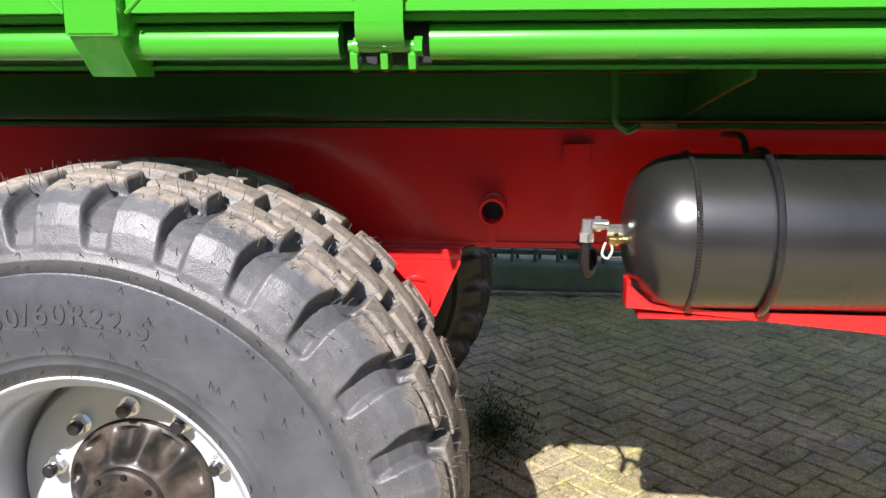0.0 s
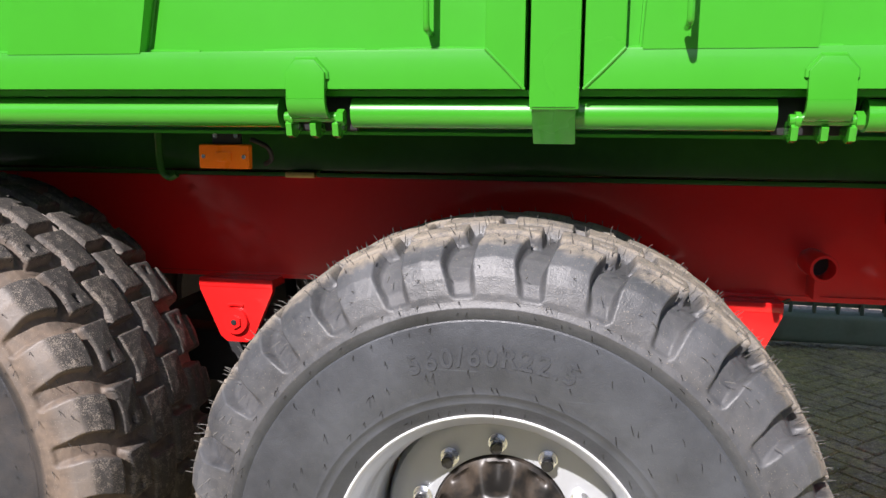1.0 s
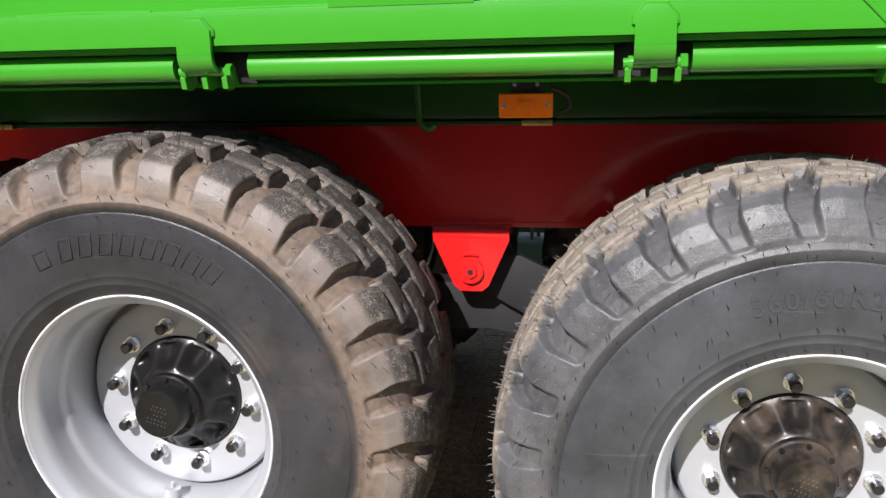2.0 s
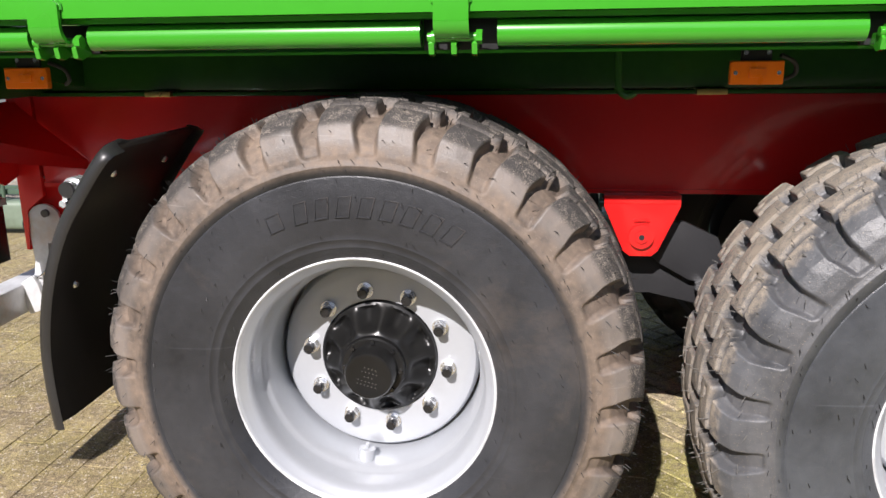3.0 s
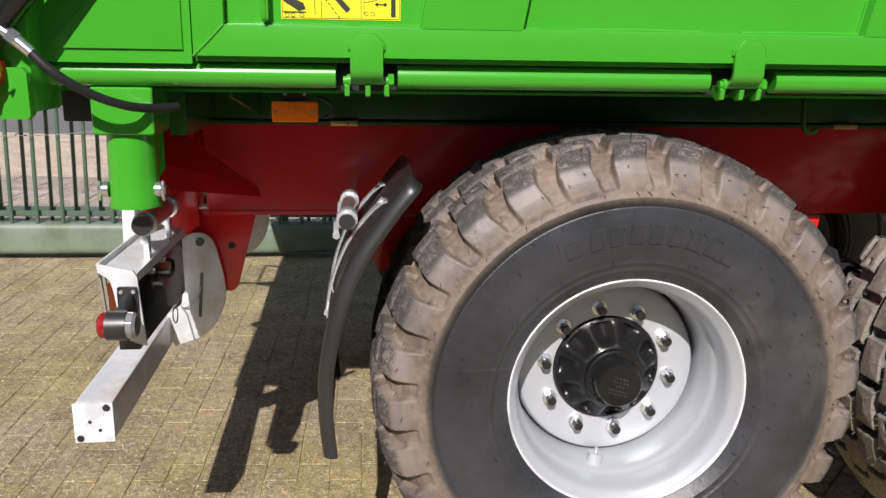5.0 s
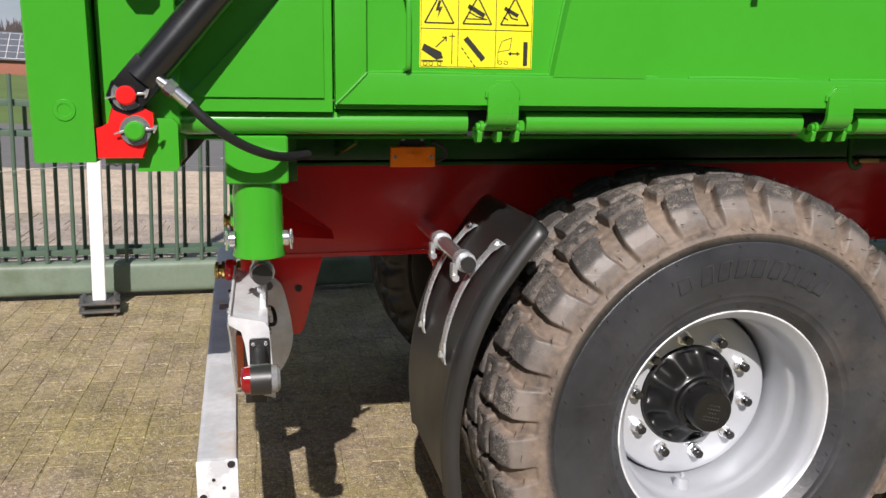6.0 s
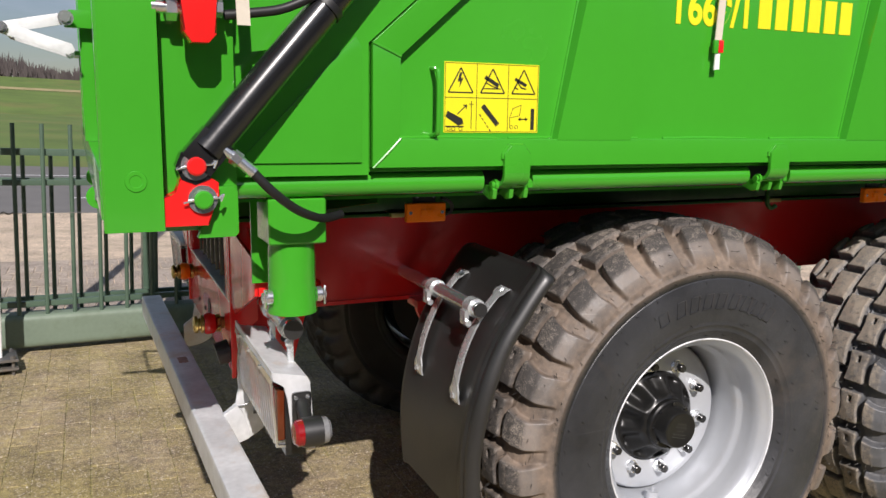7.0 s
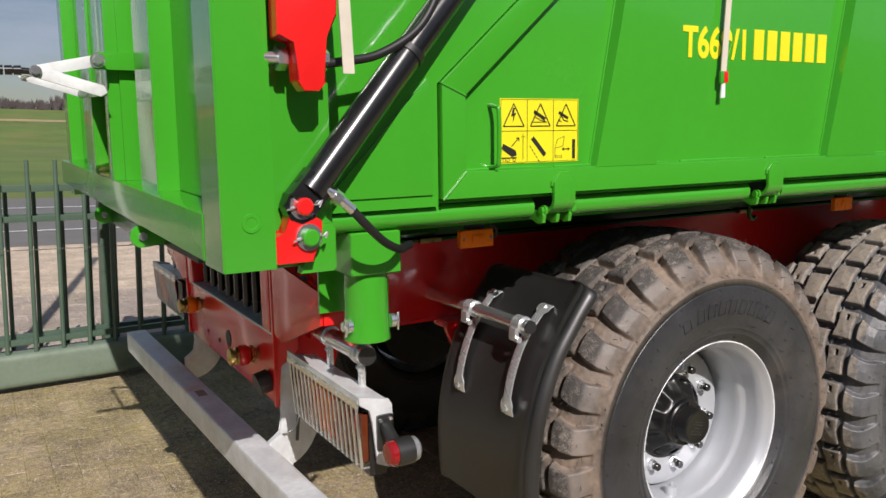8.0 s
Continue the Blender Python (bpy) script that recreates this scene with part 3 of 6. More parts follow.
prism(bm, [(-0.224, 1.360), (-0.10, 1.360), (-0.10, 1.300), (-0.162, 1.300)], "yz", 1.433, 1.503, bev=0.004)
part("side_post", bm, GREEN, trailer, "green upright between the drop sides")


def hinge(x, spring):
    """A door hinge: bent strap with clipped corners, three knuckles and a pin."""
    f = FRONT
    bm = B()
    w = 0.034
    prism(bm, [(x - w, 1.372), (x + w, 1.372), (x + w, 1.415), (x + w * 0.47, 1.436), (x - w * 0.47, 1.436), (x - w, 1.415)], "xz", f - 0.012, f - 0.001, bev=0.002)
    rows = []
    for k in range(7):
        a = radians(15 * k)
        rows.append((f - 0.012 + 0.034 * (1 - math.cos(a)), 1.372 - 0.034 * math.sin(a)))
    prism(bm, rows + [(y + 0.009, z + 0.004) for y, z in rows[::-1]], "yz", x - w, x + w)
    h = part("hinge", bm, GREEN, trailer, "green bent hinge strap with knuckles")
    bm = B()
    sweep(bm, [(x - w - 0.001, f - 0.002, 1.405), (x - w - 0.001, f - 0.002, 1.416), (x - w * 0.49, f - 0.003, 1.4375), (x + w * 0.49, f - 0.003, 1.4375), (x + w + 0.001, f - 0.002, 1.416), (x + w + 0.001, f - 0.002, 1.405)], 0.0042, 6, 1)
    part("weld_bead", bm, GREEN, h)
    for dx in (-0.042, 0.002, 0.042):
        bm = B()
        prism(bm, [(-0.188, 1.330), (-0.180, 1.338), (-0.14, 1.340), (-0.13, 1.318), (-0.166, 1.306), (-0.183, 1.310)], "yz", x + dx - 0.0055, x + dx + 0.0055, bev=0.002)
        part("knuckle", bm, GREEN, h)
    bm = B()
    rod(bm, (x - 0.05, -0.178, 1.342), (x + 0.055, -0.178, 1.342), 0.009, seg=14)
    hexnut(bm, (x + 0.045, -0.178, 1.342), (1, 0, 0), 0.014, 0.012)
    rod(bm, (x - 0.042, -0.178, 1.342), (x - 0.034, -0.178, 1.342), 0.013, seg=14)
    part("hinge_pin", bm, GREEN, h)
    # Black backing stands in for the shade in the cut tube.
    bm = B()
    box(bm, x - 0.065, x + (0.084 if spring else 0.065), -0.131, -0.122, 1.318, 1.377, 0.002)
    part("recess_shade_backing", bm, DARKSTEEL, h, "black backing painted for the shade behind the knuckles")


for k, x in enumerate(HINGES):
    hinge(x, k == 1)


def door_handle(door, x, z0, z1, y=SKIN):
    bm = B()
    sweep(bm, [(x, y + 0.002, z0), (x, y - 0.03, z0 + 0.004), (x, y - 0.042, z0 + 0.02), (x, y - 0.042, z1 - 0.02), (x, y - 0.03, z1 - 0.004), (x, y + 0.002, z1)], 0.0055, 10, 6)
    part("handle", bm, GREEN, door, "bent green rod handle")


door_handle(door_a, -0.803, 1.458, 1.607)
door_handle(door_a, 1.262, 1.478, 1.64)
door_handle(door_b, 1.665, 1.478, 1.64, SKIN - 0.05)

# far side wall, front wall
bm = B()
box(bm, -1.25, FORE, mirrored(SKIN) - 0.03, mirrored(SKIN), 1.34, TOP, 0.004)
part("far_side_wall", bm, GREEN, trailer)
bm = B()
box(bm, FORE, FORE + 0.04, SKIN, mirrored(SKIN), 1.25, TOP, 0.004)
part("front_wall", bm, GREEN, trailer)

# ---------------------------------------------------------------- rear frame posts
for s in (0, 1):
    def yy(a):
        return mirrored(a) if s else a
    bm = B()
    prism(bm, [(-1.393, yy(-0.31)), (-1.493, yy(-0.31)), (-1.4975, yy(-0.306)), (-1.4975, yy(-0.175)), (-1.393, yy(-0.175))], "xy", 1.283, TOP, bev=0.004)
    part("rear_corner_post", bm, GREEN, trailer, "broad green rear corner post")
    bm = B()
    ya, yb = sorted((yy(-0.255), yy(-0.12)))
    box(bm, -1.388, -1.25, ya, yb, 1.275, TOP, 0.004)
    part("rear_inner_post", bm, GREEN, trailer)
bm = B()
lathe(bm, [(-0.3105, 0.0195), (-0.3125, 0.0185), (-0.3125, 0.012), (-0.311, 0.0105), (-0.311, 0.0001)], 24, "y", (-1.44, 0, 1.377))
part("plug_disc", bm, GREEN, trailer)

# ---------------------------------------------------------------- tailgate
bm = B()
for y0, y1, z0, z1 in ((-0.15, 0.84, 1.39, TOP), (1.10, mirrored(-0.15), 1.39, TOP), (0.84, 1.10, 1.66, TOP)):
    box(bm, -1.412, -1.396, y0, y1, z0, z1, 0.0)
bmesh.ops.remove_doubles(bm, verts=bm.verts, dist=0.0005)
HUNG = Vector((-1.49, -0.18, 1.39))
tailgate = part("tailgate", bm, GREEN, trailer, "green ribbed steel tailgate", at=Matrix.Translation(HUNG) @ Matrix.Rotation(radians(1.0), 4, "Z") @ Matrix.Rotation(radians(1.3), 4, "X") @ Matrix.Translation(-HUNG))
bm = B()
box(bm, -1.500, -1.40, -0.174, mirrored(-0.174), 1.290, 1.388, 0.004)
part("bottom_rail", bm, GREEN, tailgate, "broad green bottom rail")
for y0, y1 in ((0.36, 0.57), (1.37, 1.58)):
    bm = B()
    prism(bm, [(-1.405, y0), (-1.464, y0 + 0.004), (-1.468, y0 + 0.008), (-1.468, y1 - 0.008), (-1.464, y1 - 0.004), (-1.405, y1)], "xy", 1.388, TOP, bev=0.001)
    part("upright_rib", bm, GREEN, tailgate)
# grain hatch in the middle
for y0, y1 in ((0.78, 0.84), (1.10, 1.16)):
    bm = B()
    box(bm, -1.507, -1.405, y0, y1, 1.388, 2.02, 0.004)
    part("hatch_guide", bm, GREEN, tailgate)
bm = B()
box(bm, -1.473, -1.40, 0.768, 0.7805, 1.388, 2.0, 0.003)
part("guide_doubler", bm, GREEN, tailgate)
bm = B()
box(bm, -1.50, -1.488, 0.841, 1.099, 1.655, 2.2, 0.003)
part("hatch_slide", bm, GREEN, tailgate)
bm = B()
box(bm, -1.522, -1.488, 0.841, 1.099, 1.640, 1.654, 0.002)
part("slide_lip", bm, GREEN, tailgate)
bm = B()
box(bm, -1.499, -1.35, 0.841, 1.099, 1.389, 1.397, 0.002)
part("hatch_sill", bm, BRASS, tailgate, "worn ochre hatch sill")
bm = B()
prism(bm, [(-1.545, 1.715), (-1.415, 1.713), (-1.415, 1.765), (-1.53, 1.764), (-1.548, 1.752)], "xz", 0.735, 0.767, bev=0.002)
part("latch_arm", bm, GREEN, tailgate)
P, Q, R = (-1.540, 1.738), (-1.702, 1.703), (-1.533, 1.652)
for (a, c), y in (((P, Q), 0.712), ((Q, R), 0.700), ((Q, R), 1.12)):
    bm = B()
    d = Vector((c[0] - a[0], c[1] - a[1])).normalized()
    n = Vector((-d.y, d.x)) * (0.016 if y < 1 else 0.010)
    o = [(a[0] + n.x, a[1] + n.y), (a[0] - d.x * 0.014, a[1] - d.y * 0.014), (a[0] - n.x, a[1] - n.y), (c[0] - n.x, c[1] - n.y), (c[0] + d.x * 0.014, c[1] + d.y * 0.014), (c[0] + n.x, c[1] + n.y)]
    prism(bm, o, "xz", y - 0.004, y + 0.004, bev=0.001)
    part("latch_link", bm, GALV, tailgate, "galvanised latch link")
for p, y, r in ((P, 0.705, 0.021), (Q, 0.693, 0.016), (R, 1.112, 0.013)):
    bm = B()
    rod(bm, (p[0], y - 0.002, p[1]), (p[0], y + 0.035, p[1]), 0.008, seg=12)
    rod(bm, (p[0], y - 0.002, p[1]), (p[0], y - 0.005, p[1]), r, seg=18)
    hexnut(bm, (p[0], y - 0.005, p[1]), (0, -1, 0), r * 0.65, 0.009)
    part("latch_bolt", bm, ZINC, tailgate)
bm = B()
rod(bm, (Q[0], 0.693, Q[1]), (Q[0], 1.125, Q[1]), 0.008, seg=12)
part("latch_shaft", bm, ZINC, tailgate)
# Closed cover added out of view, to keep light out of the body.
bm = B()
box(bm, -1.40, FORE, -0.17, mirrored(-0.17), TOP, TOP + 0.02, 0.002)
part("added_cover", bm, GATEGREEN, trailer, "unseen dark green cover added to keep the body dark inside")
bm = B()
rod(bm, (-1.70, 0.715, 1.703), (-1.76, 0.715, 1.706), 0.009, seg=12)
for k in range(5):
    rod(bm, (-1.735 - 0.022 * k, 0.715, 1.7055), (-1.753 - 0.022 * k, 0.715, 1.7055), 0.0135, 0.0125, seg=12)
part("latch_lever", bm, BLACK, tailgate, "black lever grip")
for y in (0.515, 1.23):
    bm = B()
    arc = [(-1.497 + 0.033 * math.cos(a), 1.268 + 0.033 * math.sin(a)) for a in [radians(120 + 18 * k) for k in range(11)]]
    prism(bm, arc + [(-1.44, 1.243), (-1.42, 1.292), (-1.50, 1.300)], "xz", y, y + 0.016, bev=0.002)
    lug = part("tail_lug", bm, GREEN, trailer, "green lug under the tail")
    bm = B()
    hexnut(bm, (-1.497, y, 1.268), (0, -1, 0), 0.0125, 0.011)
    part("lug_bolt", bm, ZINC, lug)
bm = B()
box(bm, -1.40, -1.30, 0.3, mirrored(0.3), 1.21, 1.295, 0.006)
part("tail_cross_tube", bm, DARKSTEEL, trailer)
bm = B()
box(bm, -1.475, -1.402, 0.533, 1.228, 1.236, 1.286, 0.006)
part("tail_lug_tube", bm, SHADED_GREEN, trailer)

# ---------------------------------------------------------------- wheels
PITCHES = 28


def smooth(a, b, v):
    t = np.clip((v - a) / (b - a), 0, 1)
    return t * t * (3 - 2 * t)


def pocket(u, v, half, v0, v1, corner):
    """Signed distance to a slot with rounded corners: u across, v along."""
    qx, qv = np.abs(u) - half + corner, np.abs(v - (v0 + v1) / 2) - (v1 - v0) / 2 + corner
    return np.hypot(np.maximum(qx, 0), np.maximum(qv, 0)) + np.minimum(np.maximum(qx, qv), 0) - corner


def tyre_mesh(ground, fine, phase):
    """A flotation tyre: the tread is one skin, pressed in where the grooves run; flattened where it stands."""
    c = 0.05
    side = [(-0.170, 0.281), (-0.182, 0.2875), (-0.195, 0.300), (-0.2045, 0.318), (-0.2072, 0.320), (-0.2072, 0.3225), (-0.2068, 0.325), (-0.2100, 0.336), (-0.2122, 0.338), (-0.2122, 0.340), (-0.2118, 0.342), (-0.2145, 0.352), (-0.2195, 0.39), (-0.2205, 0.43), (-0.2185, 0.462),
            (-0.2180, 0.4680), (-0.2178, 0.4692), (-0.2158, 0.4700), (-0.2158, 0.4716), (-0.2174, 0.4724), (-0.2164, 0.4875), (-0.2176, 0.4892), (-0.2180, 0.4910), (-0.2173, 0.4928), (-0.2151, 0.4955), (-0.2142, 0.499)]
    crown = np.array([(-0.2130, 0.503), (-0.2115, 0.516), (-0.203, 0.545), (-0.187, 0.574), (-0.165, 0.596), (-0.140, 0.6075), (-0.105, 0.613), (-0.03, 0.618), (c, 0.620)])
    floor = np.array([(-0.2085, 0.5045), (-0.2050, 0.513), (-0.1895, 0.535), (-0.170, 0.553), (-0.149, 0.569), (-0.130, 0.578), (-0.10, 0.585), (-0.03, 0.592), (c, 0.594)])
    run = np.concatenate([[0], np.cumsum(np.hypot(*np.diff(crown, axis=0).T))])
    per = 52 if fine else 10
    seg = per * PITCHES
    ang = 2 * math.pi * np.arange(seg) / seg
    step = 2 * math.pi / PITCHES

    def skin(flip, rows):
        s = -1 if flip else 1
        d = np.linspace(0, run[-1], rows)
        top = np.stack([np.interp(d, run, crown[:, k]) for k in (0, 1)], 1)
        low = np.stack([np.interp(d, run, floor[:, k]) for k in (0, 1)], 1)
        lean = -0.28 * np.minimum(d, 0.07) + 5.0 * np.clip(d - 0.06, 0, 0.09) ** 2
        turned = 2 * lean[-1] - lean if flip else lean
        D, A = np.meshgrid(d, ang, indexing="ij")
        A, bend = A + turned[:, None], lean[:, None]

        def across(offset):
            w = A - radians(phase) - (0.5 * step if flip else 0) - s * offset * step - s * bend
            return ((w + step / 2) % step - step / 2) * 0.6
        wide = 0.0255 + 0.002 * smooth(0.02, 0.10, D)
        wave = np.cos(across(0.0) / 0.6 * PITCHES)
        # scoops between the shoulder lugs, gaps between the blocks of the two inner rows, ring slots with a slight wave
        g = pocket(across(0.5), D, wide, 0.005, 0.158, 0.013)
        g = np.minimum(g, pocket(across(0.5), D, 0.0155, 0.130, 0.230, 0.003))
        g = np.minimum(g, pocket(across(0.86), D, 0.0130, 0.230, 0.315, 0.003))
        g = np.minimum(g, np.abs(D - 0.148 - 0.004 * wave) - 0.0095)
        g = np.minimum(g, np.abs(D - 0.232 + 0.004 * wave) - 0.008)
        g = np.minimum(g, np.abs(D - 0.322) - 0.005)
        # a small notch in the edge of each block
        g = np.minimum(g, pocket(across(0.20), D, 0.010, 0.184, 0.194, 0.002) + 0.001)
        soft = 0.006 * (1 - smooth(0.03, 0.09, D))
        m = smooth(-0.0046 - soft, 0.0030, g)
        dish = 0.0035 * smooth(0.0, 0.05, g) * smooth(0.02, 0.07, D)
        y = low[:, None, 0] * (1 - m) + top[:, None, 0] * m
        r = low[:, None, 1] * (1 - m) + top[:, None, 1] * m + dish - 0.002
        return (2 * c - y if flip else y), r, m * m * smooth(0.015, 0.045, d)[:, None], A

    ya, ra, ma, aa = skin(False, 124 if fine else 24)
    yb, rb, mb, ab = skin(True, 60 if fine else 24)
    sy = np.array([q[0] for q in side])[:, None] + np.zeros(seg)
    sr = np.array([q[1] for q in side])[:, None] + np.zeros(seg)
    Y = np.concatenate([sy, ya, yb[-2::-1], (2 * c - sy)[::-1]])
    R = np.concatenate([sr, ra, rb[-2::-1], sr[::-1]])
    mask = np.concatenate([0 * sr, ma, mb[-2::-1], 0 * sr])
    T = np.concatenate([0 * sr + ang, aa, ab[-2::-1], 0 * sr + ab[0]])
    pts = np.stack([R * np.sin(T), Y, R * np.cos(T)], 2).reshape(-1, 3)
    pts[pts[:, 2] < -ground, 2] = -ground
    near = np.clip((-pts[:, 2] - 0.42) / 0.2, 0, 1) * np.clip((np.abs(pts[:, 1] - c) - 0.16) / 0.1, 0, 1)
    pts[:, 1] += np.sign(pts[:, 1] - c) * 0.012 * near * (0.62 - ground) / 0.03
    i, k = np.meshgrid(np.arange(len(R) - 1), np.arange(seg), indexing="ij")
    a, b = i * seg + k, i * seg + (k + 1) % seg
    faces = np.stack([a, a + seg, b + seg, b], -1).reshape(-1, 4)
    me = bpy.data.meshes.new("tyre")
    me.from_pydata(pts, [], faces)
    me.attributes.new("lug", "FLOAT", "POINT").data.foreach_set("value", mask.reshape(-1).astype(np.float32))
    me.shade_smooth()
    me.set_sharp_from_angle(angle=radians(75))
    return me


def hair_mesh(seed, share, long, mats):
    """The thin rubber vents left on a new tyre."""
    rng = random.Random(seed)
    bm = B()
    spots = []
    for k in range(PITCHES):
        a = 2 * math.pi * k / PITCHES
        for y, r, tilt, odds in ((-0.168, 0.594, 0.5, 1), (-0.15, 0.603, 0.3, 1), (-0.12, 0.610, 0.2, 1), (-0.09, 0.613, 0.1, 1), (-0.06, 0.615, 0.1, 1), (-0.02, 0.617, 0.0, 1), (0.05, 0.62, 0.0, 1), (0.12, 0.617, -0.1, 1), (0.2, 0.610, -0.2, 1),
                                 (-0.203, 0.545, 0.9, 0.8), (-0.195, 0.56, 0.8, 0.6), (-0.2135, 0.503, 1.2, 1), (-0.2140, 0.484, 1.3, 0.9), (-0.2165, 0.464, 1.4, 0.7), (-0.2200, 0.43, 1.5, 0.4), (-0.2190, 0.385, 1.5, 0.45), (-0.2145, 0.352, 1.5, 0.6), (-0.2, 0.309, 1.4, 0.6)):
            for h in (0, 1, 2):
                if rng.random() < share * odds * (0.9 if tilt < 0.4 else 0.7):
                    spots.append((a + 0.075 * h + rng.uniform(-0.045, 0.045), y + rng.uniform(-0.004, 0.004) * (tilt < 0.6), r, tilt))
    for a, y, r, tilt in spots:
        out = Vector((math.sin(a), 0, math.cos(a)))
        p = out * r + Vector((0, y, 0))
        d = (out * math.cos(tilt) - Vector((0, 1, 0)) * math.sin(tilt) + Vector((rng.uniform(-.35, .35), rng.uniform(-.2, .2), rng.uniform(-1.0, -.2) if tilt > 0.7 else rng.uniform(-.3, .3)))).normalized()
        L = long * rng.uniform(0.008, 0.017) if tilt < 0.7 else rng.uniform(0.008, 0.014)
        u = d.orthogonal().normalized()
        v = d.cross(u)
        bend = Vector((rng.uniform(-.2, .2), 0, rng.uniform(-.3, 0.1))) * L
        rings = [[bm.verts.new(p + d * s + bend * w + (u * math.cos(t) + v * math.sin(t)) * q) for t in (0, 2.09, 4.19)] for s, w, q in ((-0.006, 0, 0.0009), (L * 0.55, 0.2, 0.0008), (L, 0.8, 0.0006))]
        for lo, hi in zip(rings, rings[1:]):
            for k in range(3):
                bm.faces.new((lo[k], lo[(k + 1) % 3], hi[(k + 1) % 3], hi[k])).material_index = int(tilt > 1.0)
    me = bpy.data.meshes.new("rubber_vents")
    bm.to_mesh(me)
    bm.free()
    for mat in mats:
        me.materials.append(mat)
    return me


HAIRS = {TYRE_GREY: hair_mesh(3, 1.0, 1.0, (VENT, DARKVENT)), TYRE_BROWN: hair_mesh(5, 0.7, 0.75, (DARKVENT, DARKVENT))}


def rim_bm():
    bm = B()
    prof = [(0.255, 0.297), (0.262, 0.288), (0.24, 0.275), (0.17, 0.262), (0.08, 0.247), (0.0, 0.2465), (-0.062, 0.247), (-0.080, 0.249), (-0.090, 0.2535), (-0.097, 0.2585), (-0.105, 0.2605), (-0.135, 0.2625), (-0.158, 0.2655), (-0.168, 0.272),
            (-0.175, 0.2795), (-0.1815, 0.284), (-0.1855, 0.287), (-0.187, 0.291), (-0.1825, 0.294), (-0.176, 0.2915)]
    lathe(bm, prof, 120, "y")
    return bm


def disc_bm():
    bm = B()
    prof = [(0.060, 0.2425), (0.028, 0.2400), (0.012, 0.2370), (0.004, 0.2310), (0.0005, 0.2200), (0.0, 0.205), (0.0, 0.142), (0.012, 0.138), (0.016, 0.205), (0.066, 0.2385)]
    lathe(bm, prof, 120, "y")
    return bm


def hub_bm(turn):
    """A cast hub: ten hollows between narrow fins round a collar, and a round cap."""
    bm = B()
    line = [(0.012, 0.140), (0.0, 0.140), (-0.008, 0.1375), (-0.012, 0.132), (-0.017, 0.127), (-0.023, 0.121), (-0.030, 0.114), (-0.037, 0.107), (-0.044, 0.100), (-0.051, 0.093), (-0.057, 0.087), (-0.061, 0.082), (-0.062, 0.078), (-0.064, 0.0755), (-0.079, 0.075),
            (-0.083, 0.071), (-0.083, 0.0605), (-0.087, 0.0580), (-0.121, 0.0570), (-0.1265, 0.0530), (-0.1275, 0.048), (-0.1265, 0.0455), (-0.1265, 0.0001)]
    seg, rings = 160, []
    for h, r in line:
        open_in = float(smooth(0.134, 0.122, r) * smooth(0.079, 0.094, r)) if 0.078 < r < 0.134 else 0.0
        ring = []
        for k in range(seg):
            a = 2 * math.pi * k / seg
            hollow = (0.5 + 0.5 * math.cos(10 * (a - radians(turn)))) ** 0.9
            ring.append(bm.verts.new((r * math.sin(a), h + 0.024 * open_in * hollow, r * math.cos(a))))
        rings.append(ring)
    for p, q in zip(rings, rings[1:]):
        for k in range(seg):
            bm.faces.new((p[k], p[(k + 1) % seg], q[(k + 1) % seg], q[k]))
    return bm


def arc_marks(parent, r, start, step, tall, wide, count, slant, rubber):
    """Raised plain bars in an arc on the sidewall, standing in for a maker's mark."""
    for k in range(count):
        a = start + k * step
        bm = B()
        y0, y1 = -0.2206, -0.2185
        o = [(-wide / 2, -tall / 2), (wide / 2, -tall / 2), (wide / 2 + slant, tall / 2), (-wide / 2 + slant, tall / 2)]
        i = [(u * 0.84 + slant * 0.08, v * 0.88) for u, v in o]
        for p, q in zip(range(4), (1, 2, 3, 0)):
            prism(bm, [o[p], o[q], i[q], i[p]], "xz", y0 - 0.0012, y1)
        part("raised_mark", bm, rubber, parent, at=Matrix.Rotation(a, 4, "Y") @ Matrix.Translation((0, 0, r)))


def text_mesh(body, size, depth, name, bold=0.0):
    cu = bpy.data.curves.new(name, "FONT")
    cu.body, cu.size, cu.extrude, cu.align_x, cu.offset = body, size, depth, "CENTER", bold
    ob = bpy.data.objects.new(name, cu)
    scene.collection.objects.link(ob)
    me = bpy.data.meshes.new_from_object(ob.evaluated_get(bpy.context.evaluated_depsgraph_get()))
    bpy.data.objects.remove(ob)
    return me


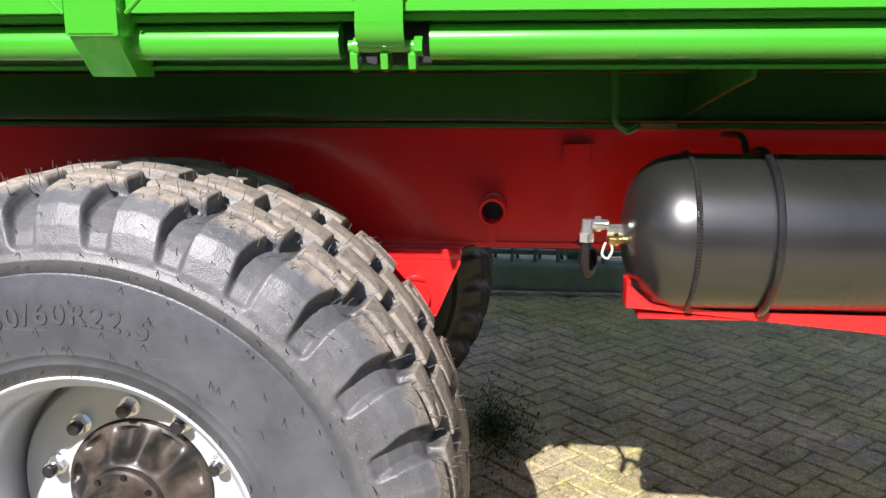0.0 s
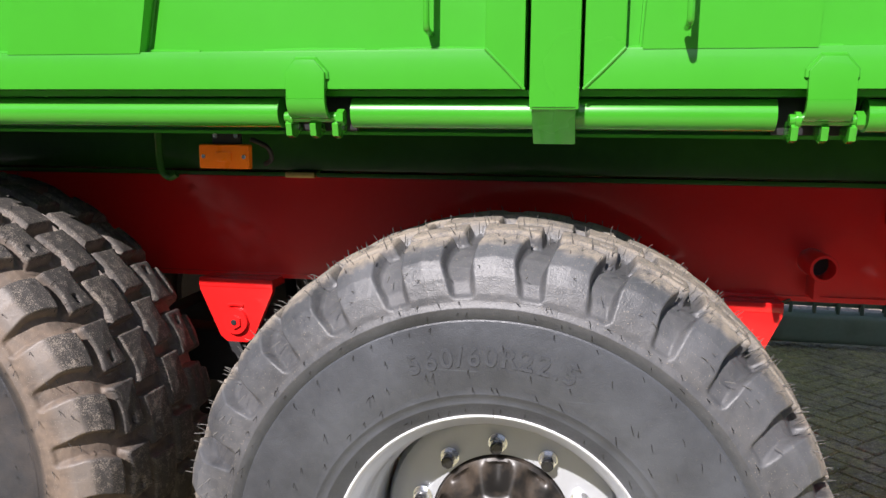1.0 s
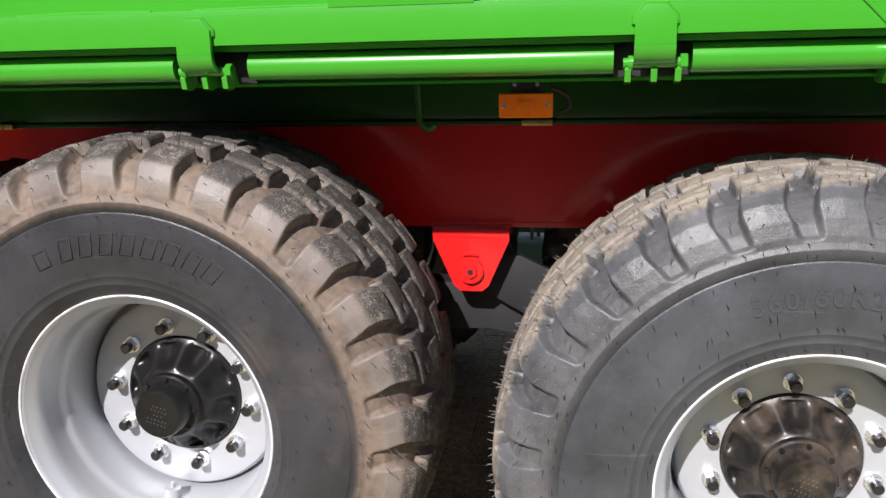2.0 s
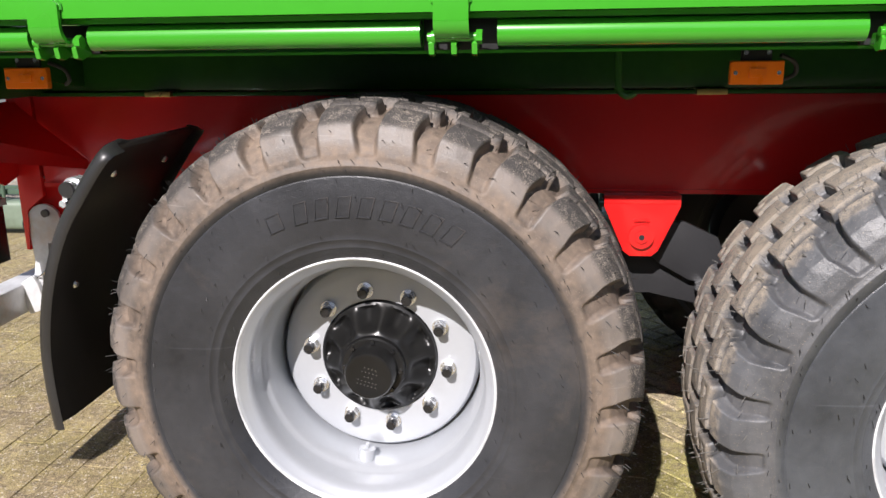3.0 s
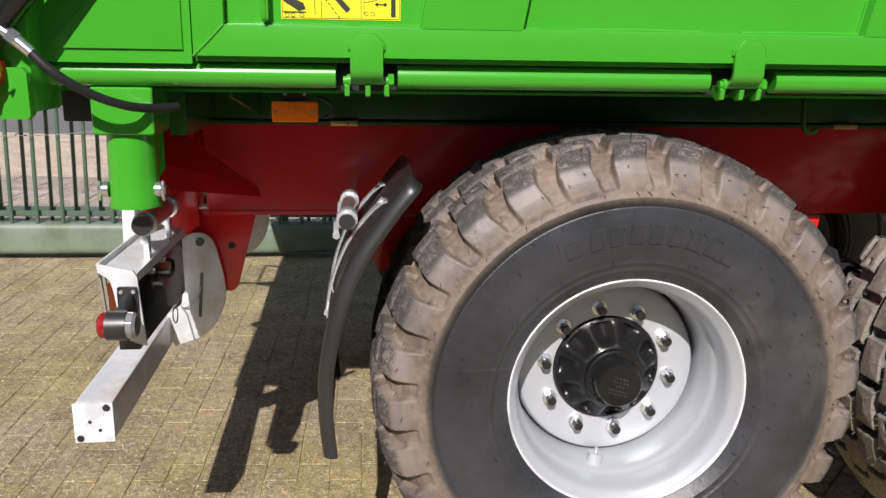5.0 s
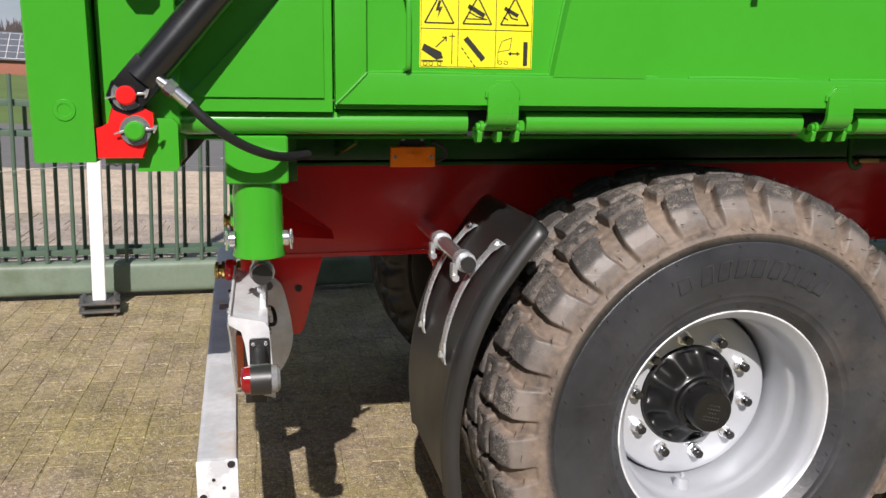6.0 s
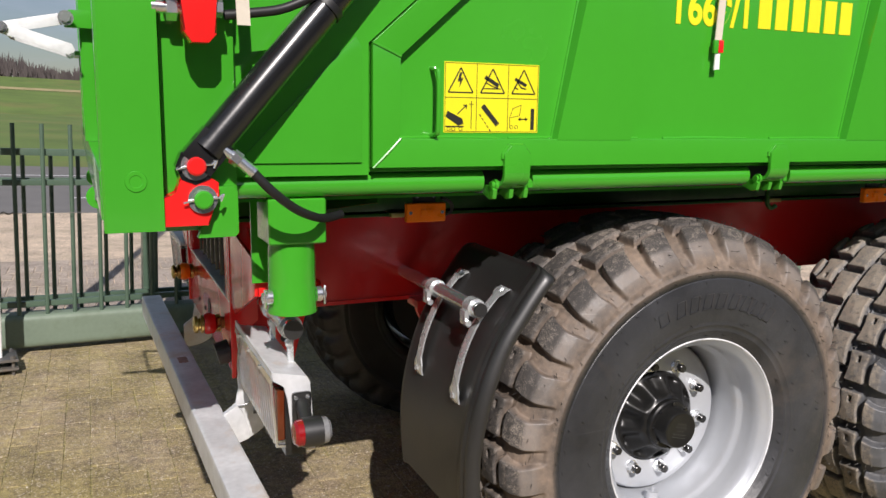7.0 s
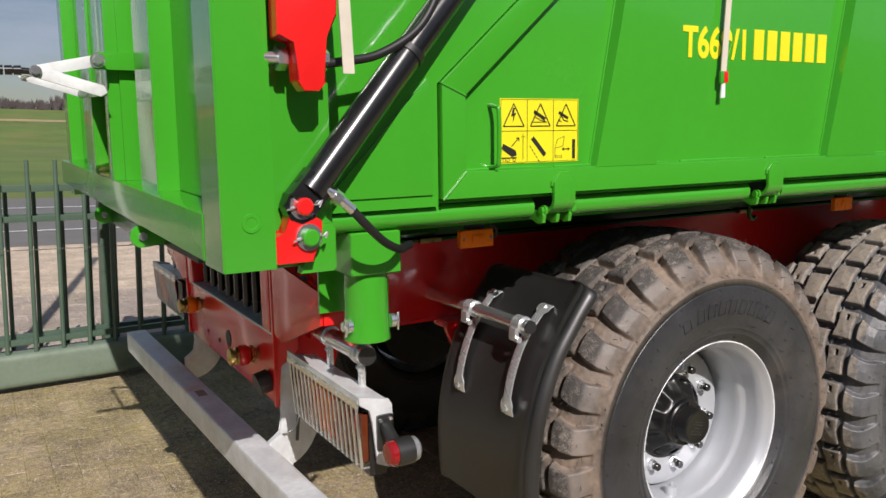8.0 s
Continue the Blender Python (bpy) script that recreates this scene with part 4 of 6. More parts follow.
def wheel(x, z, ground, rubber, turn, phase, label, far=False):
    rim = part("wheel", rim_bm(), SILVER, trailer, label, at=pose(x, mirrored(0) if far else 0, z, 0, 0, 180 if far else 0))
    tyre = new("tyre", tyre_mesh(ground, not far, phase))
    tyre.data.materials.append(rubber)
    tyre.parent = rim
    if far:
        return rim
    hairs = tagged(new("rubber_vents", HAIRS[rubber]), "thin rubber vent hairs", kind="stuff")
    hairs.parent = rim
    hairs.matrix_basis = Matrix.Rotation(radians(turn * 3), 4, "Y")
    part("wheel_disc", disc_bm(), SILVER, rim)
    bm = B()
    lathe(bm, [(-0.1835, 0.2880), (-0.1882, 0.2890), (-0.1900, 0.2915), (-0.1885, 0.2940), (-0.1830, 0.2950)], 120, "y")
    part("rim_lip", bm, WHITEZINC, rim, "bright worn outer lip")
    part("hub", hub_bm(turn), DUSTYHUB if rubber == TYRE_GREY else HUBPAINT, rim, "black cast hub with hollows and a round cap")
    bm = B()
    rod(bm, (0, -0.080, 0.0665), (0, -0.0885, 0.0665), 0.0055, seg=6)
    bolt_one = part("cap_bolt", bm, BLACK, rim, "small glossy cap bolt", at=Matrix.Rotation(radians(turn + 12), 4, "Y"))
    for k in range(1, 8):
        again(bolt_one, rim, Matrix.Rotation(radians(turn + 12 + 45 * k), 4, "Y"))
    bm = B()
    for row, count in ((0.018, 4), (0.008, 5), (-0.003, 3), (-0.014, 6), (-0.023, 6)):
        for k in range(count):
            px = (k - (count - 1) / 2) * 0.0085
            rod(bm, (px, -0.126, row), (px, -0.1275, row), 0.0017, 0.0011, seg=8)
    part("cap_mark", bm, DARKGREY, rim, "raised grey dots on the hub cap", at=Matrix.Rotation(radians(turn + 25), 4, "Y"))
    nut = None
    for k in range(10):
        a = radians(turn + 36 * k)
        at = Matrix.Rotation(a, 4, "Y") @ Matrix.Translation((0, 0, 0.1675))
        if nut is None:
            bm = B()
            rod(bm, (0, 0.002, 0), (0, -0.005, 0), 0.0195, seg=20)
            rod(bm, (0, -0.005, 0), (0, -0.022, 0), 0.0165, seg=6)
            nut = part("wheel_nut", bm, ZINC, rim, "zinc wheel nut", at=at)
            bm = B()
            rod(bm, (0, -0.020, 0), (0, -0.036, 0), 0.0122, seg=14)
            rod(bm, (0, -0.036, 0), (0, -0.038, 0), 0.0122, 0.010, seg=14)
            stud = part("stud", bm, BLACK, rim, "dark stud end", at=at)
        else:
            again(nut, rim, at)
            again(stud, rim, at)
    bm = B()
    a = radians(turn + 197)
    m = Matrix.Rotation(a, 4, "Y")
    rod(bm, (0, -0.052, 0.250), (0, -0.050, 0.221), 0.0205, 0.0190, seg=24)
    rod(bm, (0, -0.050, 0.222), (0, -0.050, 0.206), 0.0042, seg=10)
    rod(bm, (0, -0.050, 0.214), (0, -0.050, 0.209), 0.0058, seg=8)
    part("valve", bm, SILVER, rim, at=m)
    return rim


wheel_rear = wheel(0.023, 0.605, 0.604, TYRE_BROWN, -10, -2.5, "wheel with brown-dusted tyre and silver rim")
wheel_front = wheel(1.375, 0.537, 0.578, TYRE_GREY, -3, 1.0, "wheel with grey worn tyre and silver rim")
wheel(0.023, 0.605, 0.604, TYRE_SHADED, 0, 0, "far wheel in the shade", True)
wheel(1.375, 0.537, 0.578, TYRE_SHADED, 0, 0, "far wheel in the shade", True)
arc_marks(wheel_rear, 0.408, radians(-16), radians(6.5), 0.044, 0.030, 8, 0.010, TYRE_BROWN)
arc_marks(wheel_rear, 0.405, radians(-24), radians(4), 0.036, 0.034, 1, 0.003, TYRE_BROWN)
turn = -21.0
for ch in "560/60R22.5":
    width = {"/": 2.6, ".": 2.4, "R": 4.6}.get(ch, 4.1)
    me = text_mesh(ch, 0.047, 0.0006, "size_marking", 0.0008)
    me.materials.append(TYRE_GREY)
    ob = new("size_marking", me)
    ob.parent = wheel_front
    ob.matrix_basis = Matrix.Rotation(radians(turn + width / 2), 4, "Y") @ Matrix.Translation((0, -0.2212, 0.392)) @ Matrix.Rotation(radians(90), 4, "X")
    turn += width
for z, x in ((0.605, 0.023), (0.537, 1.375)):
    bm = B()
    box(bm, x - 0.05, x + 0.05, 0.05, mirrored(0.05), z - 0.05, z + 0.05, 0.008)
    rod(bm, (x, 0.10, z), (x, 0.32, z), 0.19, seg=40)
    # Far drum made wide and dark, to blacken the inside of the rim.
    rod(bm, (x, mirrored(0.10), z), (x, mirrored(0.30), z), 0.243, seg=40)
    part("axle", bm, DARKSTEEL, trailer, "dark axle with brake drum")


# ---------------------------------------------------------------- lettering and stickers on the drop side
me = text_mesh("T669/1", 0.118, 0.0006, "lettering", 0.0035)
me.materials.append(YELLOW)
ob = new("lettering", me)
ob.parent = door_a
xs = [v.co.x for v in me.vertices]
ob.matrix_basis = Matrix.Translation((-0.013, SKIN - 0.0012, 1.746)) @ Matrix.Diagonal((0.262 / (max(xs) - min(xs)), 1, 1, 1)) @ Matrix.Rotation(radians(90), 4, "X")
tagged(ob, "yellow model number on the drop side")
for k in range(6):
    bm = B()
    x = 0.146 + 0.0605 * k
    prism(bm, [(x, 1.745), (x + 0.044, 1.745), (x + 0.044, 1.833), (x, 1.833)], "xz", SKIN - 0.0018, SKIN)
    part("name_block", bm, YELLOW, door_a, "plain yellow block of a maker's name", smooth=0)

bm = B()
prism(bm, [(-0.772, 1.465), (-0.526, 1.465), (-0.526, 1.624), (-0.772, 1.624)], "xz", SKIN - 0.0016, SKIN)
sticker = part("warning_sticker", bm, YELLOW, trailer, "yellow warning sticker with six black pictograms", smooth=0)


def ink(points, name="pictogram"):
    bm = B()
    prism(bm, points, "xz", SKIN - 0.0024, SKIN - 0.0012)
    part(name, bm, INK, sticker, smooth=0)


def stroke(a, b, w):
    a, b = Vector(a), Vector(b)
    n = Vector((-(b - a).y, (b - a).x)).normalized() * w / 2
    return [tuple(a + n), tuple(b + n), tuple(b - n), tuple(a - n)]


CW, CH = 0.246 / 3, 0.159 / 2
for c in range(1, 3):
    ink(stroke((-0.772 + CW * c, 1.467), (-0.772 + CW * c, 1.622), 0.0012), "cell_line")
ink(stroke((-0.770, 1.465 + CH), (-0.528, 1.465 + CH), 0.0012), "cell_line")
for c in range(3):
    cx, cz = -0.772 + CW * (c + 0.5), 1.465 + CH * 1.46
    tri = [(cx - 0.031, cz - 0.025), (cx + 0.031, cz - 0.025), (cx, cz + 0.030)]
    for p, q in zip(tri, tri[1:] + tri[:1]):
        ink(stroke(p, q, 0.003))
def pen(points, w):
    for p, q in zip(points, points[1:]):
        ink(stroke(p, q, w))


def wheel_ring(x, z, r, w):
    pen([(x + r * math.cos(a), z + r * math.sin(a)) for a in (2 * math.pi * k / 10 for k in range(11))], w)


pen([(-0.7695, 1.4675), (-0.5285, 1.4675), (-0.5285, 1.6215), (-0.7695, 1.6215), (-0.7695, 1.4675)], 0.0009)
# lightning flash
ink([(-0.733, 1.601), (-0.727, 1.601), (-0.731, 1.588), (-0.724, 1.589), (-0.735, 1.566), (-0.732, 1.581), (-0.739, 1.580)])
# body that tips, with its ram and ground line
ink(stroke((-0.669, 1.592), (-0.634, 1.573), 0.009))
pen([(-0.668, 1.580), (-0.650, 1.571), (-0.633, 1.567)], 0.0022)
pen([(-0.672, 1.566), (-0.628, 1.566)], 0.0022)
# tailgate that swings
ink(stroke((-0.590, 1.590), (-0.560, 1.575), 0.0075))
pen([(-0.584, 1.584), (-0.574, 1.570), (-0.560, 1.567)], 0.0028)
pen([(-0.592, 1.571), (-0.582, 1.566)], 0.0028)
# tipped trailer on wheels under a wire
ink([(-0.768, 1.501), (-0.763, 1.514), (-0.726, 1.497), (-0.722, 1.485), (-0.736, 1.481)])
pen([(-0.768, 1.479), (-0.722, 1.479)], 0.0028)
for x in (-0.760, -0.748, -0.730):
    wheel_ring(x, 1.4735, 0.0042, 0.0012)
pen([(-0.738, 1.507), (-0.716, 1.527)], 0.0022)
pen([(-0.724, 1.527), (-0.715, 1.528), (-0.716, 1.519)], 0.0022)
pen([(-0.703, 1.473), (-0.703, 1.537)], 0.0016)
pen([(-0.709, 1.530), (-0.697, 1.530)], 0.0016)
# falling load
ink(stroke((-0.674, 1.527), (-0.634, 1.483), 0.0115))
for k in range(5):
    ink(stroke((-0.682 + 0.0065 * k, 1.507 - 0.0085 * k), (-0.678 + 0.0065 * k, 1.502 - 0.0085 * k), 0.0022))
# outline of a raised body, arrows and a plain bar that keeps its distance
pen([(-0.602, 1.476), (-0.602, 1.500), (-0.594, 1.522), (-0.572, 1.530), (-0.576, 1.505), (-0.602, 1.500)], 0.0011)
wheel_ring(-0.597, 1.478, 0.004, 0.0010)
wheel_ring(-0.584, 1.478, 0.004, 0.0010)
pen([(-0.577, 1.497), (-0.556, 1.497)], 0.0024)
ink([(-0.580, 1.497), (-0.573, 1.5015), (-0.573, 1.4925)])
ink([(-0.553, 1.497), (-0.560, 1.5015), (-0.560, 1.4925)])
ink(stroke((-0.541, 1.472), (-0.541, 1.522), 0.0095))

# straps that hang from the cover
bm = B()
prism(bm, [(-0.016, 1.705), (0.006, 1.705), (0.034, 2.2), (0.012, 2.2)], "xz", -0.2, -0.197)
strap = part("cover_strap", bm, STRAP, trailer, "beige webbing strap with red and green end tag")
bm = B()
box(bm, -0.020, -0.006, -0.203, -0.196, 1.672, 1.706, 0.001)
part("strap_tag", bm, GREEN, strap)
bm = B()
box(bm, -0.006, 0.010, -0.204, -0.196, 1.674, 1.706, 0.001)
part("strap_tag", bm, RED, strap)
bm = B()
prism(bm, [(-0.014, 1.630), (0.003, 1.632), (0.002, 1.676), (-0.012, 1.674)], "xz", -0.201, -0.197)
part("strap_end", bm, WHITE, strap)
bm = B()
prism(bm, [(-1.258, 1.660), (-1.234, 1.660), (-1.252, 2.1), (-1.276, 2.1)], "xz", -0.352, -0.349)
part("cover_strap", bm, STRAP, trailer, "pale webbing strap beside the hook")

# ---------------------------------------------------------------- red hook, plates, pins and the tailgate cylinder
bm = B()
prism(bm, [(-1.388, 2.1), (-1.388, 1.725), (-1.352, 1.718), (-1.352, 1.645), (-1.338, 1.626), (-1.308, 1.626), (-1.294, 1.642), (-1.294, 1.728), (-1.268, 1.768), (-1.262, 1.90), (-1.22, 2.1)], "xz", -0.352, -0.308, bev=0.004)
hook = part("tailgate_hook", bm, RED, trailer, "bright red tailgate hook bolted to the post")
bm = B()
rod(bm, (-1.40, -0.30, 1.69), (-1.28, -0.30, 1.69), 0.012, seg=16)
hexnut(bm, (-1.375, -0.30, 1.69), (1, 0, 0), 0.024, 0.018)
hexnut(bm, (-1.294, -0.325, 1.69), (1, 0, 0), 0.017, 0.014)
part("hook_bolt", bm, ZINC, hook, "zinc bolt and nuts")
bm = B()
prism(bm, [(-1.392, 1.290), (-1.392, 1.345), (-1.368, 1.352), (-1.362, 1.385), (-1.32, 1.39), (-1.292, 1.372), (-1.292, 1.345), (-1.305, 1.325), (-1.312, 1.290)], "xz", -0.302, -0.262, bev=0.003)
plate = part("pin_plate", bm, RED, trailer, "red lug plate for the cylinder")
bm = B()
prism(bm, [(-1.33, 1.262), (-1.258, 1.262), (-1.252, 1.27), (-1.252, 1.352), (-1.262, 1.362), (-1.30, 1.362)], "xz", -0.275, -0.245, bev=0.003)
part("green_lug", bm, GREEN, plate)
for x, z, mat, label in ((-1.334, 1.404, RED, "red pin end"), (-1.323, 1.341, GREEN, "green pin end")):
    bm = B()
    rod(bm, (x, -0.30, z), (x, -0.322, z), 0.0175, seg=24)
    rod(bm, (x, -0.322, z), (x, -0.325, z), 0.0175, 0.014, seg=24)
    part("pivot_pin", bm, mat, plate, label)
    bm = B()
    rod(bm, (x, -0.302, z), (x, -0.309, z), 0.027, seg=24)
    sweep(bm, [(x - 0.036, -0.314, z - 0.006), (x - 0.01, -0.314, z), (x + 0.034, -0.314, z + 0.003)], 0.002, 6, 3)
    sweep(bm, [(x + 0.028, -0.314, z + 0.002), (x + 0.038, -0.314, z + 0.010), (x + 0.032, -0.314, z - 0.004)], 0.002, 6, 3)
    part("washer_and_split_pin", bm, ZINC, plate)
UP = (Vector((-0.949, -0.255, 1.833)) - Vector((-1.287, -0.285, 1.440))).normalized()
FOOT = Vector((-1.334, -0.288, 1.404))
bm = B()
rod(bm, FOOT + UP * 0.04, FOOT + UP * 1.12, 0.0335, seg=36)
rod(bm, FOOT + UP * 0.035, FOOT + UP * 0.05, 0.036, seg=36)
cylinder = part("hydraulic_cylinder", bm, BLACK, trailer, "black hydraulic cylinder for the tailgate")
bm = B()
rod(bm, FOOT + Vector((0, 0.022, 0)), FOOT + Vector((0, -0.016, 0)), 0.036, seg=8)
side = UP.cross(Vector((0, 1, 0)))
prism(bm, [tuple((FOOT + UP * a + side * b).xz) for a, b in ((0.0, -0.034), (0.07, -0.034), (0.07, 0.034), (0.0, 0.034))], "xz", -0.310, -0.262, bev=0.006)
part("cylinder_eye", bm, BLACK, cylinder)
bm = B()
rod(bm, FOOT + UP * 0.40 , FOOT + UP * 0.415, 0.0365, seg=36)
part("hose_clip", bm, HOSE, cylinder)
bm = B()
rod(bm, (-1.285, -0.300, 1.437), (-1.262, -0.303, 1.420), 0.011, seg=14)
rod(bm, (-1.266, -0.303, 1.423), (-1.252, -0.304, 1.412), 0.015, seg=6)
rod(bm, (-1.252, -0.304, 1.412), (-1.226, -0.305, 1.389), 0.0115, seg=16)
part("hose_fitting", bm, ZINC, cylinder, "zinc hose fitting")
bm = B()
sweep(bm, [(-1.228, -0.305, 1.391), (-1.19, -0.30, 1.352), (-1.14, -0.27, 1.314), (-1.09, -0.232, 1.290), (-1.05, -0.185, 1.280), (-1.003, -0.135, 1.280)], 0.0095, 12, 6)
part("hose", bm, HOSE, cylinder, "black hydraulic hose")
bm = B()
sweep(bm, [(-1.27, -0.285, 1.683), (-1.22, -0.285, 1.69), (-1.15, -0.285, 1.705), (-1.07, -0.288, 1.75), (-1.02, -0.285, 1.81), (-0.98, -0.28, 1.9), (-0.9, -0.28, 2.05)], 0.0095, 12, 6)
part("hose", bm, HOSE, cylinder, "black hydraulic hose")

# ---------------------------------------------------------------- support leg under the rear corner
LX, LY = -1.111, -0.111
bm = B()
box(bm, -1.173, -1.046, LY - 0.06, LY + 0.07, 1.222, 1.322, 0.008, 3)
leg = part("support_leg", bm, GREEN, trailer, "green round support leg with square collar")
bm = B()
lathe(bm, [(1.225, 0.001), (1.225, 0.050), (1.20, 0.0525), (1.14, 0.053), (1.075, 0.054), (1.064, 0.057), (1.060, 0.056), (1.060, 0.046), (1.10, 0.044)], 40, "z", (LX, LY, 0))
part("leg_tube", bm, GREEN, leg)
for s in (-1, 1):
    bm = B()
    rod(bm, (LX + s * 0.05, LY - 0.02, 1.10), (LX + s * 0.062, LY - 0.02, 1.10), 0.017, seg=18)
    hexnut(bm, (LX + s * 0.062, LY - 0.02, 1.10), (s, 0, 0), 0.012, 0.010)
    sweep(bm, [(LX + s * 0.068, LY - 0.03, 1.12), (LX + s * 0.066, LY - 0.034, 1.10), (LX + s * 0.068, LY - 0.03, 1.078)], 0.003, 6, 3)
    part("leg_bolt", bm, ZINC, leg, "zinc bolt with wing end")
bm = B()
prism(bm, [(-1.175, 1.30), (-1.078, 1.30), (-1.078, 1.125), (-1.095, 1.10), (-1.175, 1.10)], "xz", 0.026, 0.036, bev=0.002)
part("leg_bracket", bm, GREEN, leg)

# ---------------------------------------------------------------- amber side lamps
def side_lamp(x):
    bm = B()
    box(bm, x, x + 0.104, -0.058, -0.040, 1.2425, 1.2895, 0.005, 3)
    box(bm, x + 0.036, x + 0.068, -0.061, -0.05, 1.257, 1.275, 0.002)
    lamp = part("side_lamp", bm, AMBER, trailer, "amber side marker lamp with two screws")
    bm = B()
    box(bm, x + 0.022, x + 0.082, -0.044, -0.038, 1.27, 1.316, 0.002)
    part("lamp_bracket", bm, DARKSTEEL, lamp)
    for dx in (0.010, 0.094):
        bm = B()
        rod(bm, (x + dx, -0.0575, 1.266), (x + dx, -0.0595, 1.266), 0.0042, seg=12)
        part("screw", bm, ZINC, lamp)
    for dx in (0.03, 0.074):
        bm = B()
        hexnut(bm, (x + dx, -0.044, 1.306), (0, -1, 0), 0.005, 0.005)
        part("screw", bm, ZINC, lamp)
    bm = B()
    sweep(bm, [(x + 0.1, -0.04, 1.30), (x + 0.13, -0.03, 1.285), (x + 0.135, -0.02, 1.262), (x + 0.115, -0.005, 1.25)], 0.0045, 8, 4)
    part("cable", bm, HOSE, lamp)


side_lamp(-0.813)
side_lamp(0.775)
for x in (-0.70, 0.785, 2.33):
    bm = B()
    box(bm, x, x + 0.075, 0.36, 0.41, 1.1985, 1.212, 0.001)
    part("wear_pad", bm, BRASS, trailer, "ochre wear pad between body and chassis")
# Rope hooks in the darkened green, for the shade they hang in.
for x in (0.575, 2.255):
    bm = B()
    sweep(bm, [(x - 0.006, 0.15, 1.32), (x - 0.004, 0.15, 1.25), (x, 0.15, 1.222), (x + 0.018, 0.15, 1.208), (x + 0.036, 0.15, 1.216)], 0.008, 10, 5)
    part("rope_hook", bm, SHADED_GREEN, trailer, "bent rope hook, its green darkened for shade")

# ---------------------------------------------------------------- chassis brackets, pipe stub, rocker
def bogie_bracket(x, y=0.327):
    bm = B()
    prism(bm, [(x - 0.098, 0.944), (x + 0.098, 0.944), (x + 0.098, 0.915), (x + 0.045, 0.795), (x + 0.028, 0.781), (x - 0.028, 0.781), (x - 0.045, 0.795), (x - 0.098, 0.915)], "xz", y, y + 0.02, bev=0.003)
    box(bm, x - 0.098, x + 0.098, y - 0.002, 0.41, 0.922, 0.944, 0.003)
    br = part("bogie_bracket", bm, RED, trailer, "bright red bogie pivot bracket")
    bm = B()
    rod(bm, (x, y, 0.836), (x, y - 0.012, 0.836), 0.032, seg=32)
    rod(bm, (x, y - 0.012, 0.836), (x, y - 0.018, 0.836), 0.018, seg=6)
    sweep(bm, [(x - 0.02, y - 0.004, 0.877), (x, y - 0.006, 0.880), (x + 0.02, y - 0.004, 0.877)], 0.004, 6, 3)
    part("pivot_boss", bm, RED, br)
    bm = B()
    rod(bm, (x, y - 0.0165, 0.836), (x, y - 0.020, 0.836), 0.007, seg=14)
    part("grease_point", bm, DARKSTEEL, br)
    return br


bogie_bracket(0.660)
bogie_bracket(1.862)
bogie_bracket(-0.53)
bm = B()
prism(bm, [(0.66, 0.80), (0.70, 0.86), (0.78, 0.862), (0.87, 0.82), (0.90, 0.74), (0.86, 0.69), (0.80, 0.70), (0.72, 0.745)], "xz", 0.39, 0.41, bev=0.004)
rocker = part("rocker_plate", bm, DARKSTEEL, trailer, "black bogie rocker plate")
bm = B()
hexnut(bm, (0.832, 0.39, 0.688), (0, -1, 0), 0.018, 0.02)
part("rocker_nut", bm, ZINC, rocker)
bm = B()
prism(bm, [(0.30, 0.80), (1.10, 0.74), (1.25, 0.60), (1.1, 0.56), (0.7, 0.66), (0.2, 0.62), (0.1, 0.70)], "xz", 0.42, 0.5, bev=0.006)
part("bogie_arm", bm, DARKSTEEL, trailer)
bm = B()
lathe(bm, [(0.41, 0.030), (0.29, 0.030), (0.288, 0.029), (0.288, 0.0235), (0.29, 0.0225), (0.35, 0.0225), (0.35, 0.001)], 28, "y", (2.027, 0, 1.031))
prism(bm, [(2.020, 1.003), (2.034, 1.003), (2.034, 0.955), (2.020, 0.955)], "xz", 0.33, 0.40)
stub = part("pipe_stub", bm, RED, trailer, "red pipe stub welded to the beam")
# Dark disc gives the pipe its shaded inside.
bm = B()
rod(bm, (2.027, 0.347, 1.031), (2.027, 0.343, 1.031), 0.0222, seg=24)
part("stub_shade_disc", bm, DARKSTEEL, stub)
bm = B()
for a, b in (((2.176, 1.120), (2.176, 1.165)), ((2.176, 1.165), (2.236, 1.165)), ((2.236, 1.165), (2.236, 1.120))):
    prism(bm, stroke(a, b, 0.005), "xz", 0.372, 0.40)
part("bracket_stub", bm, RED, trailer, "small red U bracket on the beam")

# ---------------------------------------------------------------- air tank
TY, TZ, TR = 0.075, 1.035, 0.137
bm = B()
dome = [(2.262, 0.001), (2.263, 0.03), (2.268, 0.06), (2.278, 0.088), (2.294, 0.111), (2.318, 0.128), (2.345, 0.1355), (2.362, TR), (2.364, TR + 0.0025), (2.370, TR + 0.0025), (2.372, TR), (3.15, TR), (3.2, 0.11), (3.24, 0.001)]
lathe(bm, dome, 64, "x", (0, TY, TZ))
tank = part("air_tank", bm, TANK, trailer, "black steel air tank with welded dome end")
bm = B()
rng = random.Random(8)
for k in range(150):
    a = radians(k * 2.4)
    r = TR + 0.002 + rng.uniform(-0.0006, 0.0008)
    rod(bm, (2.3645 + rng.uniform(-0.0008, 0.0008), TY - r * math.sin(a), TZ + r * math.cos(a)), (2.3695 + rng.uniform(-0.0008, 0.0008), TY - r * math.sin(a), TZ + r * math.cos(a)), 0.0032, seg=6)
part("weld_bead", bm, TANK, tank, "rippled weld bead round the dome")
